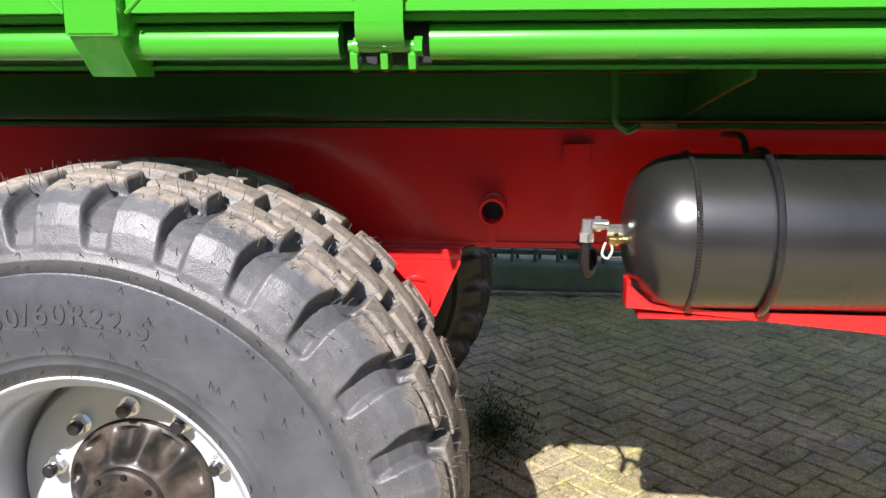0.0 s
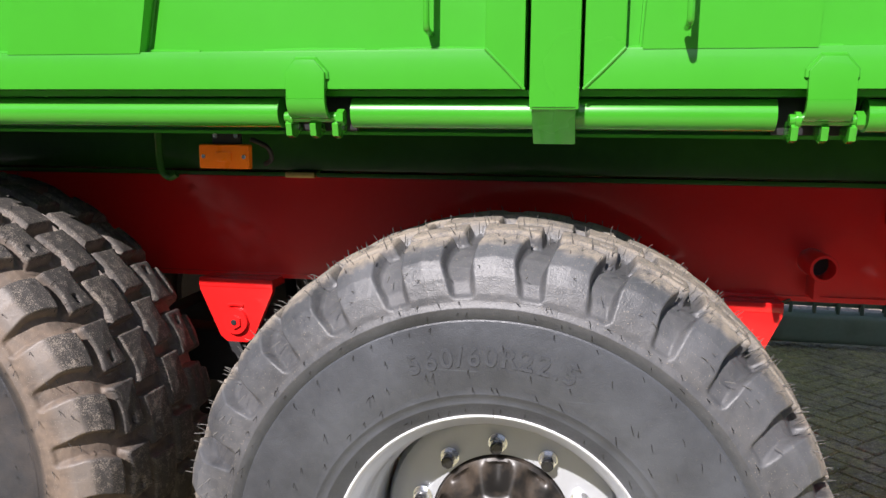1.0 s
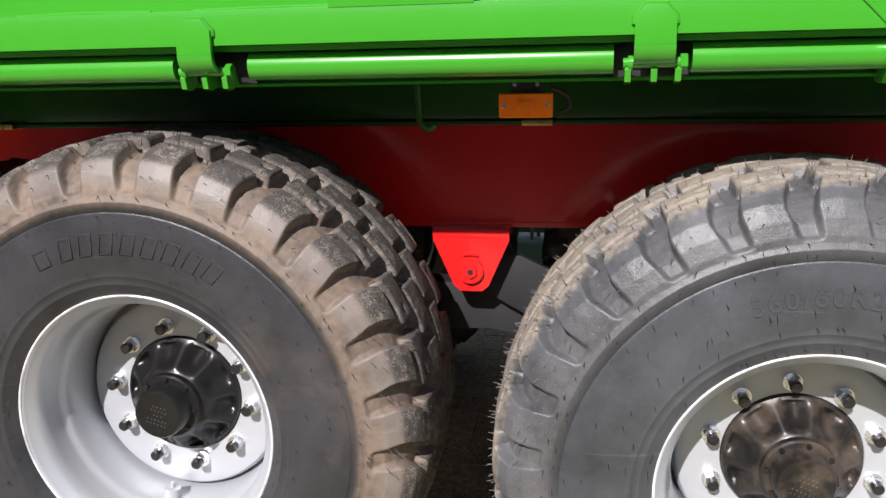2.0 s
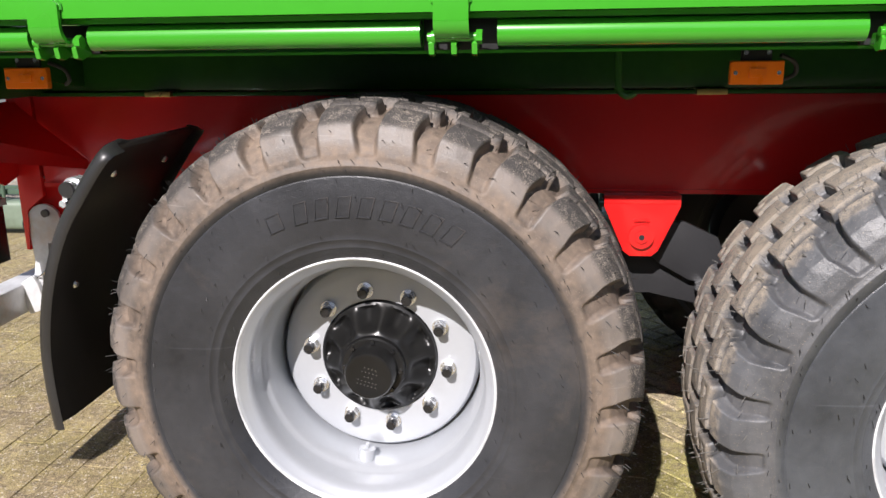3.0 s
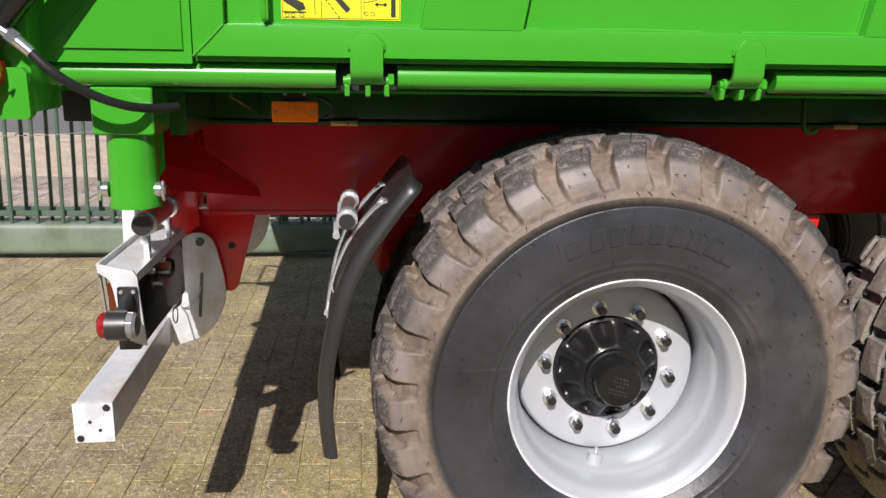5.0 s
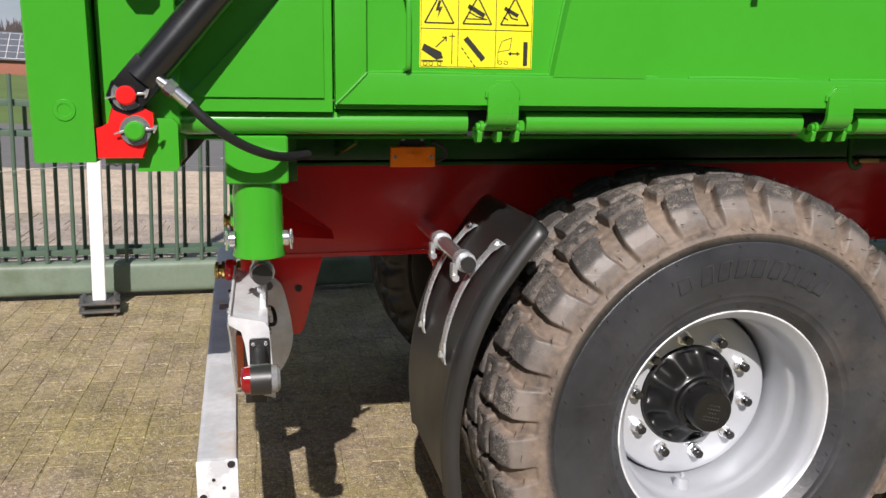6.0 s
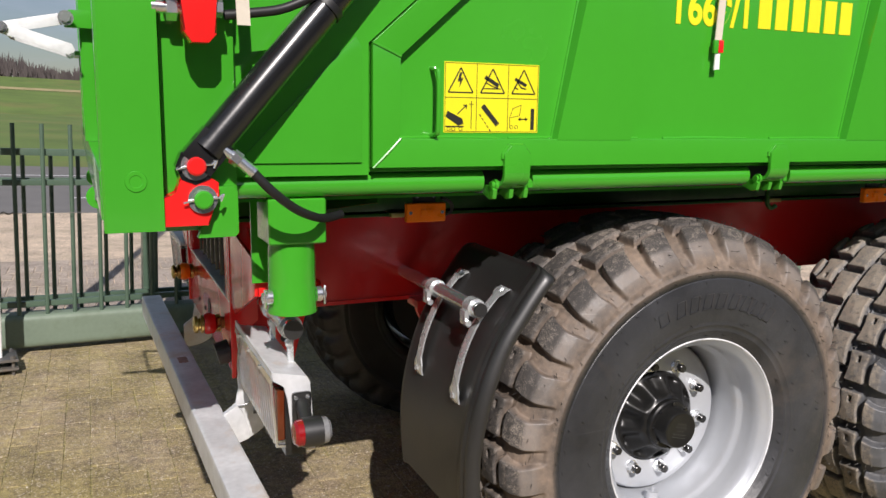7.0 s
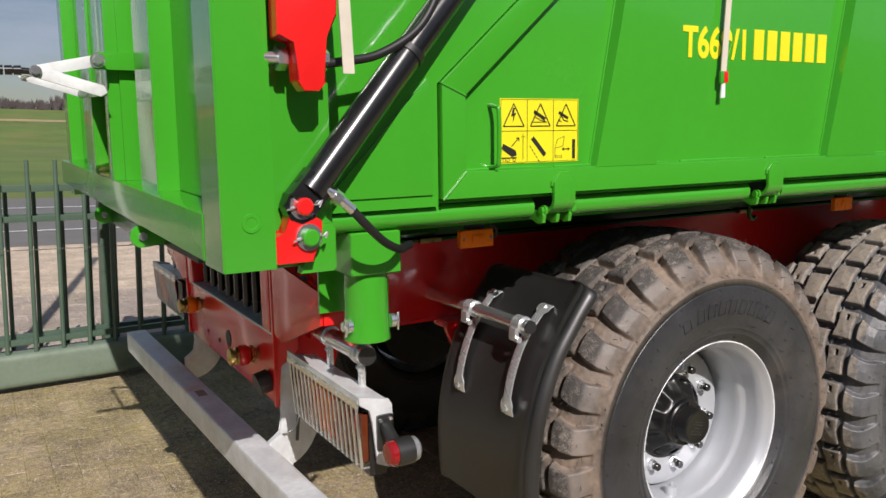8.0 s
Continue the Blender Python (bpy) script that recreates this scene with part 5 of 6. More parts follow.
for x in (2.492, 3.0):
    bm = B()
    sweep(bm, [(x, 0.33, 1.19), (x, 0.2, 1.195)] + [(x, y, z) for y, z in [(TY - 0.1435 * math.sin(radians(a)), TZ + 0.1435 * math.cos(radians(a))) for a in range(-30, 181, 15)]], 0.007, 10, 3)
    part("tank_strap", bm, BLACK, tank, "black round strap over the tank")
bm = B()
rod(bm, (2.264, TY, 1.033), (2.236, TY, 1.033), 0.013, seg=6)
rod(bm, (2.236, TY, 1.045), (2.203, TY - 0.01, 1.048), 0.0095, seg=14)
rod(bm, (2.225, TY, 1.046), (2.215, TY, 1.046), 0.014, seg=6)
rod(bm, (2.202, TY - 0.01, 1.056), (2.200, TY - 0.01, 1.028), 0.011, seg=14)
rod(bm, (2.200, TY - 0.01, 1.032), (2.200, TY - 0.01, 1.016), 0.014, seg=6)
part("tank_elbow", bm, ZINC, tank, "bright metal elbow fitting")
bm = B()
rod(bm, (2.262, TY - 0.02, 1.022), (2.236, TY - 0.025, 1.022), 0.0080, seg=14)
rod(bm, (2.254, TY - 0.02, 1.022), (2.246, TY - 0.02, 1.022), 0.0115, seg=6)
part("test_port", bm, BRASS, tank, "brass test port")
bm = B()
sweep(bm, [(2.232, TY - 0.026, 1.018), (2.226, TY - 0.03, 0.998), (2.236, TY - 0.03, 0.990), (2.244, TY - 0.026, 1.004), (2.241, TY - 0.022, 1.016)], 0.0022, 6, 5)
part("cap_loop", bm, STRAP, tank)
bm = B()
sweep(bm, [(2.200, TY - 0.01, 1.018), (2.199, TY, 0.98), (2.202, TY + 0.02, 0.955), (2.215, TY + 0.05, 0.948), (2.222, TY + 0.09, 0.975), (2.21, 0.3, 0.97)], 0.0085, 10, 6)
part("air_hose", bm, HOSE, tank)
bm = B()
prism(bm, [(2.268, 0.955), (2.268, 0.908), (2.42, 0.897), (3.3, 0.815), (3.3, 0.90), (2.42, 0.906), (2.31, 0.912)], "xz", 0.02, 0.03, bev=0.003)
box(bm, 2.29, 3.3, 0.025, 0.10, 0.888, 0.896, 0.002)
part("tank_bracket", bm, RED, trailer, "red bracket under the air tank")
bm = B()
box(bm, 2.268, 2.276, 0.03, 0.075, 0.906, 0.955, 0.002)
part("bracket_end", bm, RED, trailer)
bm = B()
hexnut(bm, (2.66, TY, TZ - TR), (0, 0, -1), 0.012, 0.016)
part("drain_valve", bm, BRASS, tank)
bm = B()
sweep(bm, [(1.93, 0.35, 0.93), (2.05, 0.45, 0.95), (2.2, 0.6, 0.962)], 0.003, 6, 4)
part("brake_cable", bm, HOSE, trailer)

# ---------------------------------------------------------------- mudguard behind the rear wheel
ARC = [(-0.698, 0.482), (-0.706, 0.58), (-0.705, 0.68), (-0.688, 0.785), (-0.660, 0.88), (-0.622, 0.965), (-0.575, 1.035), (-0.535, 1.09), (-0.497, 1.135)]


def arc_at(u):
    k = min(int(u), len(ARC) - 2)
    t = u - k
    p0, p1, p2, p3 = (Vector(ARC[min(max(k + d, 0), len(ARC) - 1)]) for d in (-1, 0, 1, 2))
    p = 0.5 * (2 * p1 + (p2 - p0) * t + (2 * p0 - 5 * p1 + 4 * p2 - p3) * t * t + (3 * p1 - p0 - 3 * p2 + p3) * t ** 3)
    d = ((p2 - p0) * (1 - t) + (p3 - p1) * t).normalized()
    return p, Vector((-d.y, d.x))


def flap_mesh():
    bm = B()
    cross = [(0.262, -0.012), (0.258, 0.0), (0.24, 0.006), (0.225, 0.006), (0.212, 0.0), (-0.145, 0.0), (-0.160, 0.003), (-0.178, 0.008), (-0.188, 0.009), (-0.194, 0.0045), (-0.198, 0.0045), (-0.203, 0.0065), (-0.212, 0.004), (-0.220, -0.003), (-0.2250, -0.013), (-0.226, -0.022)]
    outer, inner = [], []
    steps = 40
    for i in range(steps + 1):
        p, n = arc_at(i / steps * (len(ARC) - 1))
        d = 0.05 - min(0.05, (steps - i) * 0.0185)
        slim = (0.244 - 0.05 + math.sqrt(max(0.0, 0.0025 - d * d))) / 0.244
        outer.append([bm.verts.new((p.x + n.x * o, 0.018 + (y - 0.018) * slim, p.y + n.y * o)) for y, o in cross])
        inner.append([bm.verts.new((p.x + n.x * (o - 0.006), 0.018 + (y + (0.004 if o < -0.003 else 0.0) - 0.018) * slim, p.y + n.y * (o - 0.006))) for y, o in cross])
    m = len(cross)
    for i in range(steps):
        for j in range(m - 1):
            bm.faces.new((outer[i][j], outer[i][j + 1], outer[i + 1][j + 1], outer[i + 1][j]))
            bm.faces.new((inner[i][j], inner[i + 1][j], inner[i + 1][j + 1], inner[i][j + 1]))
        for j in (0, m - 1):
            bm.faces.new((outer[i][j], outer[i + 1][j], inner[i + 1][j], inner[i][j]))
    for i in (0, steps):
        for j in range(m - 1):
            bm.faces.new((outer[i][j], inner[i][j], inner[i][j + 1], outer[i][j + 1]))
    return bm


mudguard = part("mudguard", flap_mesh(), PLASTIC, trailer, "curved black plastic mudguard behind the wheel", smooth=50)
bm = B()
rod(bm, (-0.645, 0.42, 1.026), (-0.645, -0.132, 1.026), 0.0185, seg=28)
part("mudguard_tube", bm, ZINC, mudguard, "bright zinc tube")
bm = B()
rod(bm, (-0.645, -0.131, 1.026), (-0.645, -0.140, 1.026), 0.0175, seg=28)
part("tube_cap", bm, PLASTIC, mudguard)
for y in (-0.095, 0.150):
    for u in (3.1, 6.42):
        p, n = arc_at(u)
        bm = B()
        rod(bm, (p.x - n.x * 0.006, y, p.y - n.y * 0.006), (p.x - n.x * 0.011, y, p.y - n.y * 0.011), 0.010, 0.006, seg=16)
        part("bolt_head", bm, ZINC, mudguard)
    bm = B()
    left, right = [], []
    us = [2.95 + 3.62 * k / 24 for k in range(25)]
    for k, u in enumerate(us):
        p, n = arc_at(u)
        lift = 0.004 + 0.020 * math.sin(math.pi * k / 24) ** 0.5
        w = 0.015 if 2 < k < 22 else 0.025
        for rows, out in ((left, lift), (right, lift - 0.0045)):
            q = p + n * out
            rows.append([bm.verts.new((q.x, y - w, q.y)), bm.verts.new((q.x + n.x * 0.003 * (out == lift), y, q.y + n.y * 0.003 * (out == lift))), bm.verts.new((q.x, y + w, q.y))])
    for k in range(24):
        for j in range(2):
            bm.faces.new((left[k][j], left[k][j + 1], left[k + 1][j + 1], left[k + 1][j]))
            bm.faces.new((right[k][j], right[k + 1][j], right[k + 1][j + 1], right[k][j + 1]))
        for j in (0, 2):
            bm.faces.new((left[k][j], left[k + 1][j], right[k + 1][j], right[k][j]))
    for u, k in ((us[0], 0), (us[-1], 24)):
        bm.faces.new((left[k][0], left[k][1], left[k][2], right[k][2], right[k][1], right[k][0]))
    for u in (us[1], us[-2]):
        p, n = arc_at(u)
        hexnut(bm, (p.x + n.x * 0.006, y, p.y + n.y * 0.006), (n.x, 0, n.y), 0.009, 0.011)
    part("mudguard_strap", bm, PALEZINC, mudguard, "bent zinc strap bolted to the mudguard", smooth=50)
    bm = B()
    lathe(bm, [(y - 0.017, 0.0188), (y - 0.017, 0.0245), (y + 0.017, 0.0245), (y + 0.017, 0.0188)], 28, "y", (-0.645, 0, 1.026))
    box(bm, -0.676, -0.664, y - 0.015, y + 0.015, 0.985, 1.02, 0.002)
    hexnut(bm, (-0.670, y - 0.014, 0.99), (0, -1, 0), 0.009, 0.012)
    part("tube_clamp", bm, PALEZINC, mudguard)

# ---------------------------------------------------------------- rear chassis end
bm = B()
prism(bm, [(-1.145, 0.94), (-0.928, 0.94), (-0.992, 0.705), (-1.002, 0.692), (-1.015, 0.687), (-1.05, 0.690), (-1.085, 0.76)], "xz", 0.462, 0.474, bev=0.002)
gusset = part("bumper_gusset", bm, RED, trailer, "red gusset plate under the chassis end")
bm = B()
rod(bm, (-1.006, 0.461, 0.831), (-1.006, 0.4585, 0.831), 0.011, seg=20)
part("gusset_hole", bm, DARKSTEEL, gusset)
bm = B()
low_end, top_end, tip, crest, root, heel = (bm.verts.new(p) for p in ((-1.150, 0.058, 1.072), (-1.156, 0.058, 1.148), (-0.905, 0.392, 0.990), (-0.911, 0.392, 1.017), (-1.036, 0.392, 1.111), (-1.12, 0.392, 1.185)))
for corners in ((low_end, tip, crest), (low_end, crest, top_end), (top_end, crest, root), (top_end, root, heel)):
    bm.faces.new(corners)
bmesh.ops.solidify(bm, geom=bm.faces[:], thickness=0.008)
part("chassis_horn", bm, RED, trailer, "red bent horn plate at the chassis end")
bm = B()
box(bm, -1.160, -1.148, 0.44, mirrored(0.44), 0.738, 0.948, 0.003)
cross = part("rear_cross_beam", bm, RED, trailer, "deep red rear cross beam")
bm = B()
box(bm, -1.161, -1.06, 0.46, mirrored(0.46), 0.949, 0.957, 0.002)
part("beam_shelf", bm, GALV, cross)
for s in (0, 1):
    a, b = sorted((mirrored(0.424), mirrored(0.440))) if s else (0.424, 0.440)
    bm = B()
    prism(bm, [(-1.168, 0.735), (-1.155, 0.735), (-1.150, 0.86), (-1.09, 0.90), (-1.09, 1.20), (-1.168, 1.20)], "xz", a, b, bev=0.003)
    part("beam_cheek", bm, RED, cross)
    a, b = sorted((mirrored(0.455), mirrored(0.53))) if s else (0.455, 0.53)
    bm = B()
    box(bm, -1.166, -1.08, a, b, 0.958, 1.21, 0.004)
    part("cross_post", bm, RED, cross)
    bm = B()
    pts = [(0.046, 1.148), (0.423, 1.185), (0.423, 0.965), (0.36, 0.945), (0.050, 1.062)]
    prism(bm, [((mirrored(a) if s else a), b) for a, b in pts], "yz", -1.166, -1.158, bev=0.002)
    bracket = part("corner_bracket", bm, RED, trailer, "red folded bracket at the rear corner")
    bm = B()
    pts = [(0.046, 1.148), (0.054, 1.148), (0.054, 1.062), (0.046, 1.062)]
    prism(bm, [((mirrored(a) if s else a), b) for a, b in pts], "yz", -1.157, -1.10)
    part("bracket_lip", bm, RED, bracket)
for k in range(8):
    bm = B()
    y = 0.57 + 0.105 * k
    box(bm, -1.12, -1.06, y, y + 0.07, 0.975, 1.19, 0.006)
    rod(bm, (-1.13, y + 0.02, 0.97), (-1.13, y + 0.02, 1.19), 0.011, seg=10)
    part("valve_block", bm, BLACK, trailer, "black valve between the chassis rails")
for y, z, mat, label in ((0.615, 0.857, RED, "red air coupling"), (1.29, 0.895, AMBER, "yellow air coupling")):
    bm = B()
    lathe(bm, [(-1.252, 0.001), (-1.252, 0.017), (-1.248, 0.026), (-1.240, 0.027), (-1.237, 0.019), (-1.232, 0.019), (-1.229, 0.028), (-1.222, 0.028), (-1.219, 0.020), (-1.186, 0.020), (-1.183, 0.028), (-1.172, 0.028), (-1.168, 0.019), (-1.15, 0.017), (-1.15, 0.001)], 24, "x", (0, y, z))
    coupling = part("air_coupling", bm, BRASS, trailer, label)
    bm = B()
    lathe(bm, [(-1.220, 0.0205), (-1.220, 0.029), (-1.212, 0.033), (-1.196, 0.032), (-1.186, 0.026), (-1.186, 0.0205)], 24, "x", (0, y, z))
    part("coupling_cap", bm, mat, coupling)
bm = B()
rod(bm, (-1.161, 0.50, 0.80), (-1.20, 0.50, 0.79), 0.035, seg=22)
part("socket_cap", bm, PLASTIC, trailer, "black rubber socket cap")
for y, z, r in ((0.937, 0.833, 0.030), (1.22, 0.80, 0.008), (1.06, 0.80, 0.008)):
    bm = B()
    rod(bm, (-1.159, y, z), (-1.1625, y, z), r, seg=22)
    part("beam_hole", bm, DARKSTEEL, cross)

# ---------------------------------------------------------------- bumper with its swivel plates
bumper = part("bumper", box(B(), -0.043, 0.043, -0.2, 2.12, -0.047, 0.047, 0.013, 4), GALV, trailer, "galvanised square bumper beam", at=Matrix.Translation((-1.221, 0, 0.580)) @ Matrix.Rotation(radians(1.6), 4, "Z"))
# End face coloured whiter than the beam, imitating the sun on it.
bm = B()
box(bm, -0.0435, 0.0435, -0.204, -0.2, -0.0475, 0.0475, 0.0015)
part("end_plate", bm, WHITEZINC, bumper)
for x, z, r in ((0.030, 0.036, 0.0085), (-0.031, -0.037, 0.008), (-0.008, 0.003, 0.004), (0.013, -0.018, 0.004)):
    bm = B()
    rod(bm, (x, -0.203, z), (x, -0.2055, z), r, seg=14)
    part("end_hole", bm, DARKSTEEL, bumper)
bm = B()
box(bm, -0.016, 0.016, 0.98, 1.05, 0.047, 0.0478, 0.0002)
part("rating_mark", bm, RUSTMARK, bumper, "small stamped plate with unreadable bars")
for s in (0, 1):
    y = mirrored(0.442) if s else 0.430
    outline = [(-1.195, 0.560), (-1.179, 0.534), (-1.150, 0.537), (-1.121, 0.545), (-1.098, 0.556), (-1.076, 0.574), (-1.057, 0.598), (-1.040, 0.630), (-1.029, 0.664), (-1.025, 0.700), (-1.031, 0.752), (-1.046, 0.823),
               (-1.056, 0.853), (-1.072, 0.870), (-1.094, 0.877), (-1.116, 0.875), (-1.134, 0.867), (-1.149, 0.852), (-1.156, 0.832), (-1.154, 0.788), (-1.148, 0.70), (-1.156, 0.655), (-1.195, 0.629)]
    bm = B()
    prism(bm, outline, "xz", y, y + 0.012, bev=0.002)
    pl = part("swivel_plate", bm, GALV, trailer, "galvanised swivel plate with rounded ends")
    if not s:
        bm = B()
        prism(bm, [(-1.109, 0.618), (-1.100, 0.618), (-1.088, 0.754), (-1.097, 0.756)], "xz", y - 0.003, y + 0.002)
        part("plate_slot", bm, DARKGREY, pl)
        bm = B()
        rod(bm, (-1.092, y + 0.002, 0.850), (-1.092, y - 0.010, 0.850), 0.012, seg=18)
        part("plate_bolt", bm, DARKGREY, pl)
        bm = B()
        sweep(bm, [(-1.094, y - 0.006, 0.715), (-1.108, y - 0.014, 0.675), (-1.130, y - 0.014, 0.655), (-1.155, y - 0.010, 0.652)], 0.0025, 6, 4)
        part("chain", bm, ZINC, pl)
        bm = B()
        prism(bm, [(-1.196, 0.632), (-1.158, 0.655), (-1.142, 0.630), (-1.124, 0.549), (-1.180, 0.530), (-1.196, 0.560)], "xz", y - 0.016, y - 0.001, bev=0.003)
        part("bumper_shoe", bm, GALV, pl, "bright welded shoe on the bumper")
        bm = B()
        loop = [(-1.098 + 0.004 * math.cos(a), 0.11 + 0.009 * math.cos(a), 0.730 + 0.022 * math.sin(a)) for a in (2 * math.pi * k / 14 for k in range(15))]
        sweep(bm, loop, 0.0018, 6, 2)
        part("pin_ring", bm, DARKGREY, pl)

# ---------------------------------------------------------------- rear light units
def light_unit(s):
    def yy(a):
        return mirrored(a) if s else a

    def span(bm, x0, x1, ya, yb, z0, z1, bev):
        a, b = sorted((yy(ya), yy(yb)))
        return box(bm, x0, x1, a, b, z0, z1, bev)
    bm = B()
    span(bm, -1.150, -1.104, -0.190, 0.262, 0.748, 0.914, 0.004)
    unit = part("rear_light_unit", bm, BLACK, trailer, "rear light unit with zinc grille and red lens")
    bm = B()
    a, b = sorted((yy(-0.196), yy(0.268)))
    prism(bm, [(-1.180, 0.934), (-1.180, 0.950), (-1.175, 0.950), (-1.174, 0.938), (-1.098, 0.926), (-1.096, 0.908), (-1.100, 0.908), (-1.101, 0.921)], "xz", a, b)
    part("unit_cover", bm, GALV, unit)
    bm = B()
    o = [(-1.180, 0.950), (-1.178, 0.930), (-1.153, 0.915), (-1.147, 0.885), (-1.136, 0.782), (-1.110, 0.770), (-1.086, 0.762), (-1.096, 0.920), (-1.104, 0.934)]
    a, b = sorted((yy(-0.204), yy(-0.196)))
    prism(bm, o, "xz", a, b, bev=0.001)
    part("end_plate", bm, GALV, unit, "bent zinc end plate")
    for k in range(17):
        y = -0.190 + 0.0272 * k
        bm = B()
        lean = [(-1.1815, 0.928), (-1.1775, 0.928), (-1.1665, 0.776), (-1.150, 0.774), (-1.150, 0.770), (-1.1705, 0.771)]
        a, b = sorted((yy(y), yy(y + 0.0085)))
        prism(bm, lean, "xz", a, b)
        part("grille_bar", bm, ZINC, unit, smooth=0)
    bm = B()
    span(bm, -1.182, -1.1775, -0.196, 0.268, 0.918, 0.937, 0.002)
    part("grille_lip", bm, ZINC, unit)
    for y in (-0.08, 0.06, 0.20):
        bm = B()
        hexnut(bm, (-1.182, yy(y), 0.927), (-1, 0, 0), 0.006, 0.005)
        part("lip_bolt", bm, ZINC, unit)
    for y0, y1, mat, label in ((-0.186, -0.152, SMOKED, "dark amber side lens"), (-0.150, -0.03, REDLENS, "red tail light lens"), (-0.028, 0.06, AMBER, "amber indicator lens"), (0.062, 0.15, REDLENS, "red tail light lens")):
        bm = B()
        span(bm, -1.166, -1.150, y0, y1, 0.785, 0.900, 0.004)
        part("lens", bm, mat, unit, label)
    bm = B()
    rod(bm, (-1.107, yy(-0.098), 1.011), (-1.107, yy(0.20), 1.011), 0.0235, seg=30)
    part("unit_tube", bm, ZINC, unit, "zinc carrying tube")
    bm = B()
    rod(bm, (-1.107, yy(-0.0975), 1.011), (-1.107, yy(-0.103), 1.011), 0.0225, seg=30)
    part("tube_cap", bm, PLASTIC, unit)
    for y in (-0.065, 0.135):
        bm = B()
        lathe(bm, [(yy(y - 0.01), 0.024), (yy(y - 0.01), 0.028), (yy(y + 0.01), 0.028), (yy(y + 0.01), 0.024)], 28, "y", (-1.107, 0, 1.011))
        span(bm, -1.114, -1.101, y - 0.009, y + 0.009, 0.925, 0.986, 0.002)
        rod(bm, (-1.112, yy(y - 0.016), 0.972), (-1.112, yy(y + 0.014), 0.972), 0.0055, seg=10)
        hexnut(bm, (-1.112, yy(y - 0.004), 0.972), (0, -1, 0), 0.009, 0.008)
        part("tube_clamp", bm, PALEZINC, unit)
    bm = B()
    span(bm, -1.138, -1.096, -0.209, -0.204, 0.815, 0.900, 0.008)
    sweep(bm, [(-1.117, yy(-0.206), 0.872), (-1.117, yy(-0.220), 0.868), (-1.117, yy(-0.250), 0.852), (-1.116, yy(-0.285), 0.841)], 0.0150, 14, 4)
    rod(bm, (-1.136, yy(-0.29), 0.840), (-1.095, yy(-0.29), 0.840), 0.0315, seg=30)
    part("marker_arm", bm, PLASTIC, unit, "black rubber marker lamp arm")
    for x0, x1, mat in ((-1.136, -1.156, REDLENS), (-1.095, -1.076, CLEARLENS)):
        bm = B()
        d = 1 if x1 > x0 else -1
        lathe(bm, [(x0, 0.029), (x0 + d * 0.012, 0.028), (x0 + d * 0.018, 0.022), (x0 + d * 0.020, 0.001)], 28, "x", (0, yy(-0.29), 0.840))
        part("marker_lens", bm, mat, unit)
    for x, z in ((-1.130, 0.888), (-1.104, 0.889), (-1.102, 0.828)):
        bm = B()
        rod(bm, (x, yy(-0.208), z), (x, yy(-0.213), z), 0.0045, seg=10)
        part("screw", bm, ZINC, unit)
    if not s:
        for y, z in ((-0.08, 0.90), (0.02, 0.90), (0.06, 0.86), (-0.02, 0.855)):
            bm = B()
            hexnut(bm, (-1.104, y, z), (1, 0, 0), 0.007, 0.014)
            part("unit_bolt", bm, ZINC, unit)
        bm = B()
        sweep(bm, [(-1.104, -0.01, 0.870), (-1.085, 0.01, 0.862), (-1.080, 0.04, 0.866), (-1.086, 0.065, 0.885), (-1.104, 0.07, 0.89)], 0.005, 8, 5)
        part("cable", bm, HOSE, unit)


light_unit(0)
light_unit(1)


# ---------------------------------------------------------------- gate, pole and distance
GATE = Matrix.Translation((-1.7, 3.33, 0)) @ Matrix.Rotation(radians(6.5), 4, "Z")
gate = tagged(new("sliding_gate"), "dark green steel bar gate on a heavy bottom beam", "gate")
gate.matrix_basis = GATE
bm = B()
box(bm, -6.0, 7.0, 0.0, 0.16, 0.035, 0.235, 0.05, 5)
part("bottom_beam", bm, GATEBEAM, gate, "weathered grey-green bottom beam")
for y, z0, z1, h in ((0.05, 1.175, 1.215, 0), (0.05, 1.0, 1.035, 0), (0.05, 0.275, 0.31, 0), (0.19, 1.0, 1.035, 0), (0.19, 0.275, 0.31, 0)):
    bm = B()
    box(bm, -6.0, 7.0, y, y + 0.03, z0, z1, 0.004)
    part("rail", bm, GATEGREEN, gate)
picket = None
for k in range(86):
    x = -5.95 + 0.15 * k
    for y, z1, dx in ((0.032, 1.36, 0.0), (0.172, 1.20, 0.052)):
        m = Matrix.Translation((x + dx, y, 0))
        if z1 > 1.3:
            if picket is None:
                bm = B()
                rod(bm, (0, 0, 0.225), (0, 0, 1.36), 0.0125, seg=10)
                picket = part("bar", bm, GATEGREEN, gate, at=m)
            else:
                again(picket, gate, m)
        else:
            if k == 0:
                bm = B()
                rod(bm, (0, 0, 0.03), (0, 0, 1.20), 0.0125, seg=10)
                short = part("bar", bm, GATEGREEN, gate, at=m)
            else:
                again(short, gate, m)
for x in (-3.4, 0.48, 4.2):
    bm = B()
    box(bm, x, x + 0.075, 0.22, 0.295, 0.0, 1.25, 0.006)
    part("gate_post", bm, GATEGREEN, gate)
bm = B()
sweep(bm, [(-6, -0.01, 0.82), (-3, -0.012, 0.80), (-1.2, -0.01, 0.785), (-0.35, -0.012, 0.845), (0.8, -0.012, 0.835), (3, -0.01, 0.84), (7, -0.01, 0.845)], 0.0022, 5, 8)
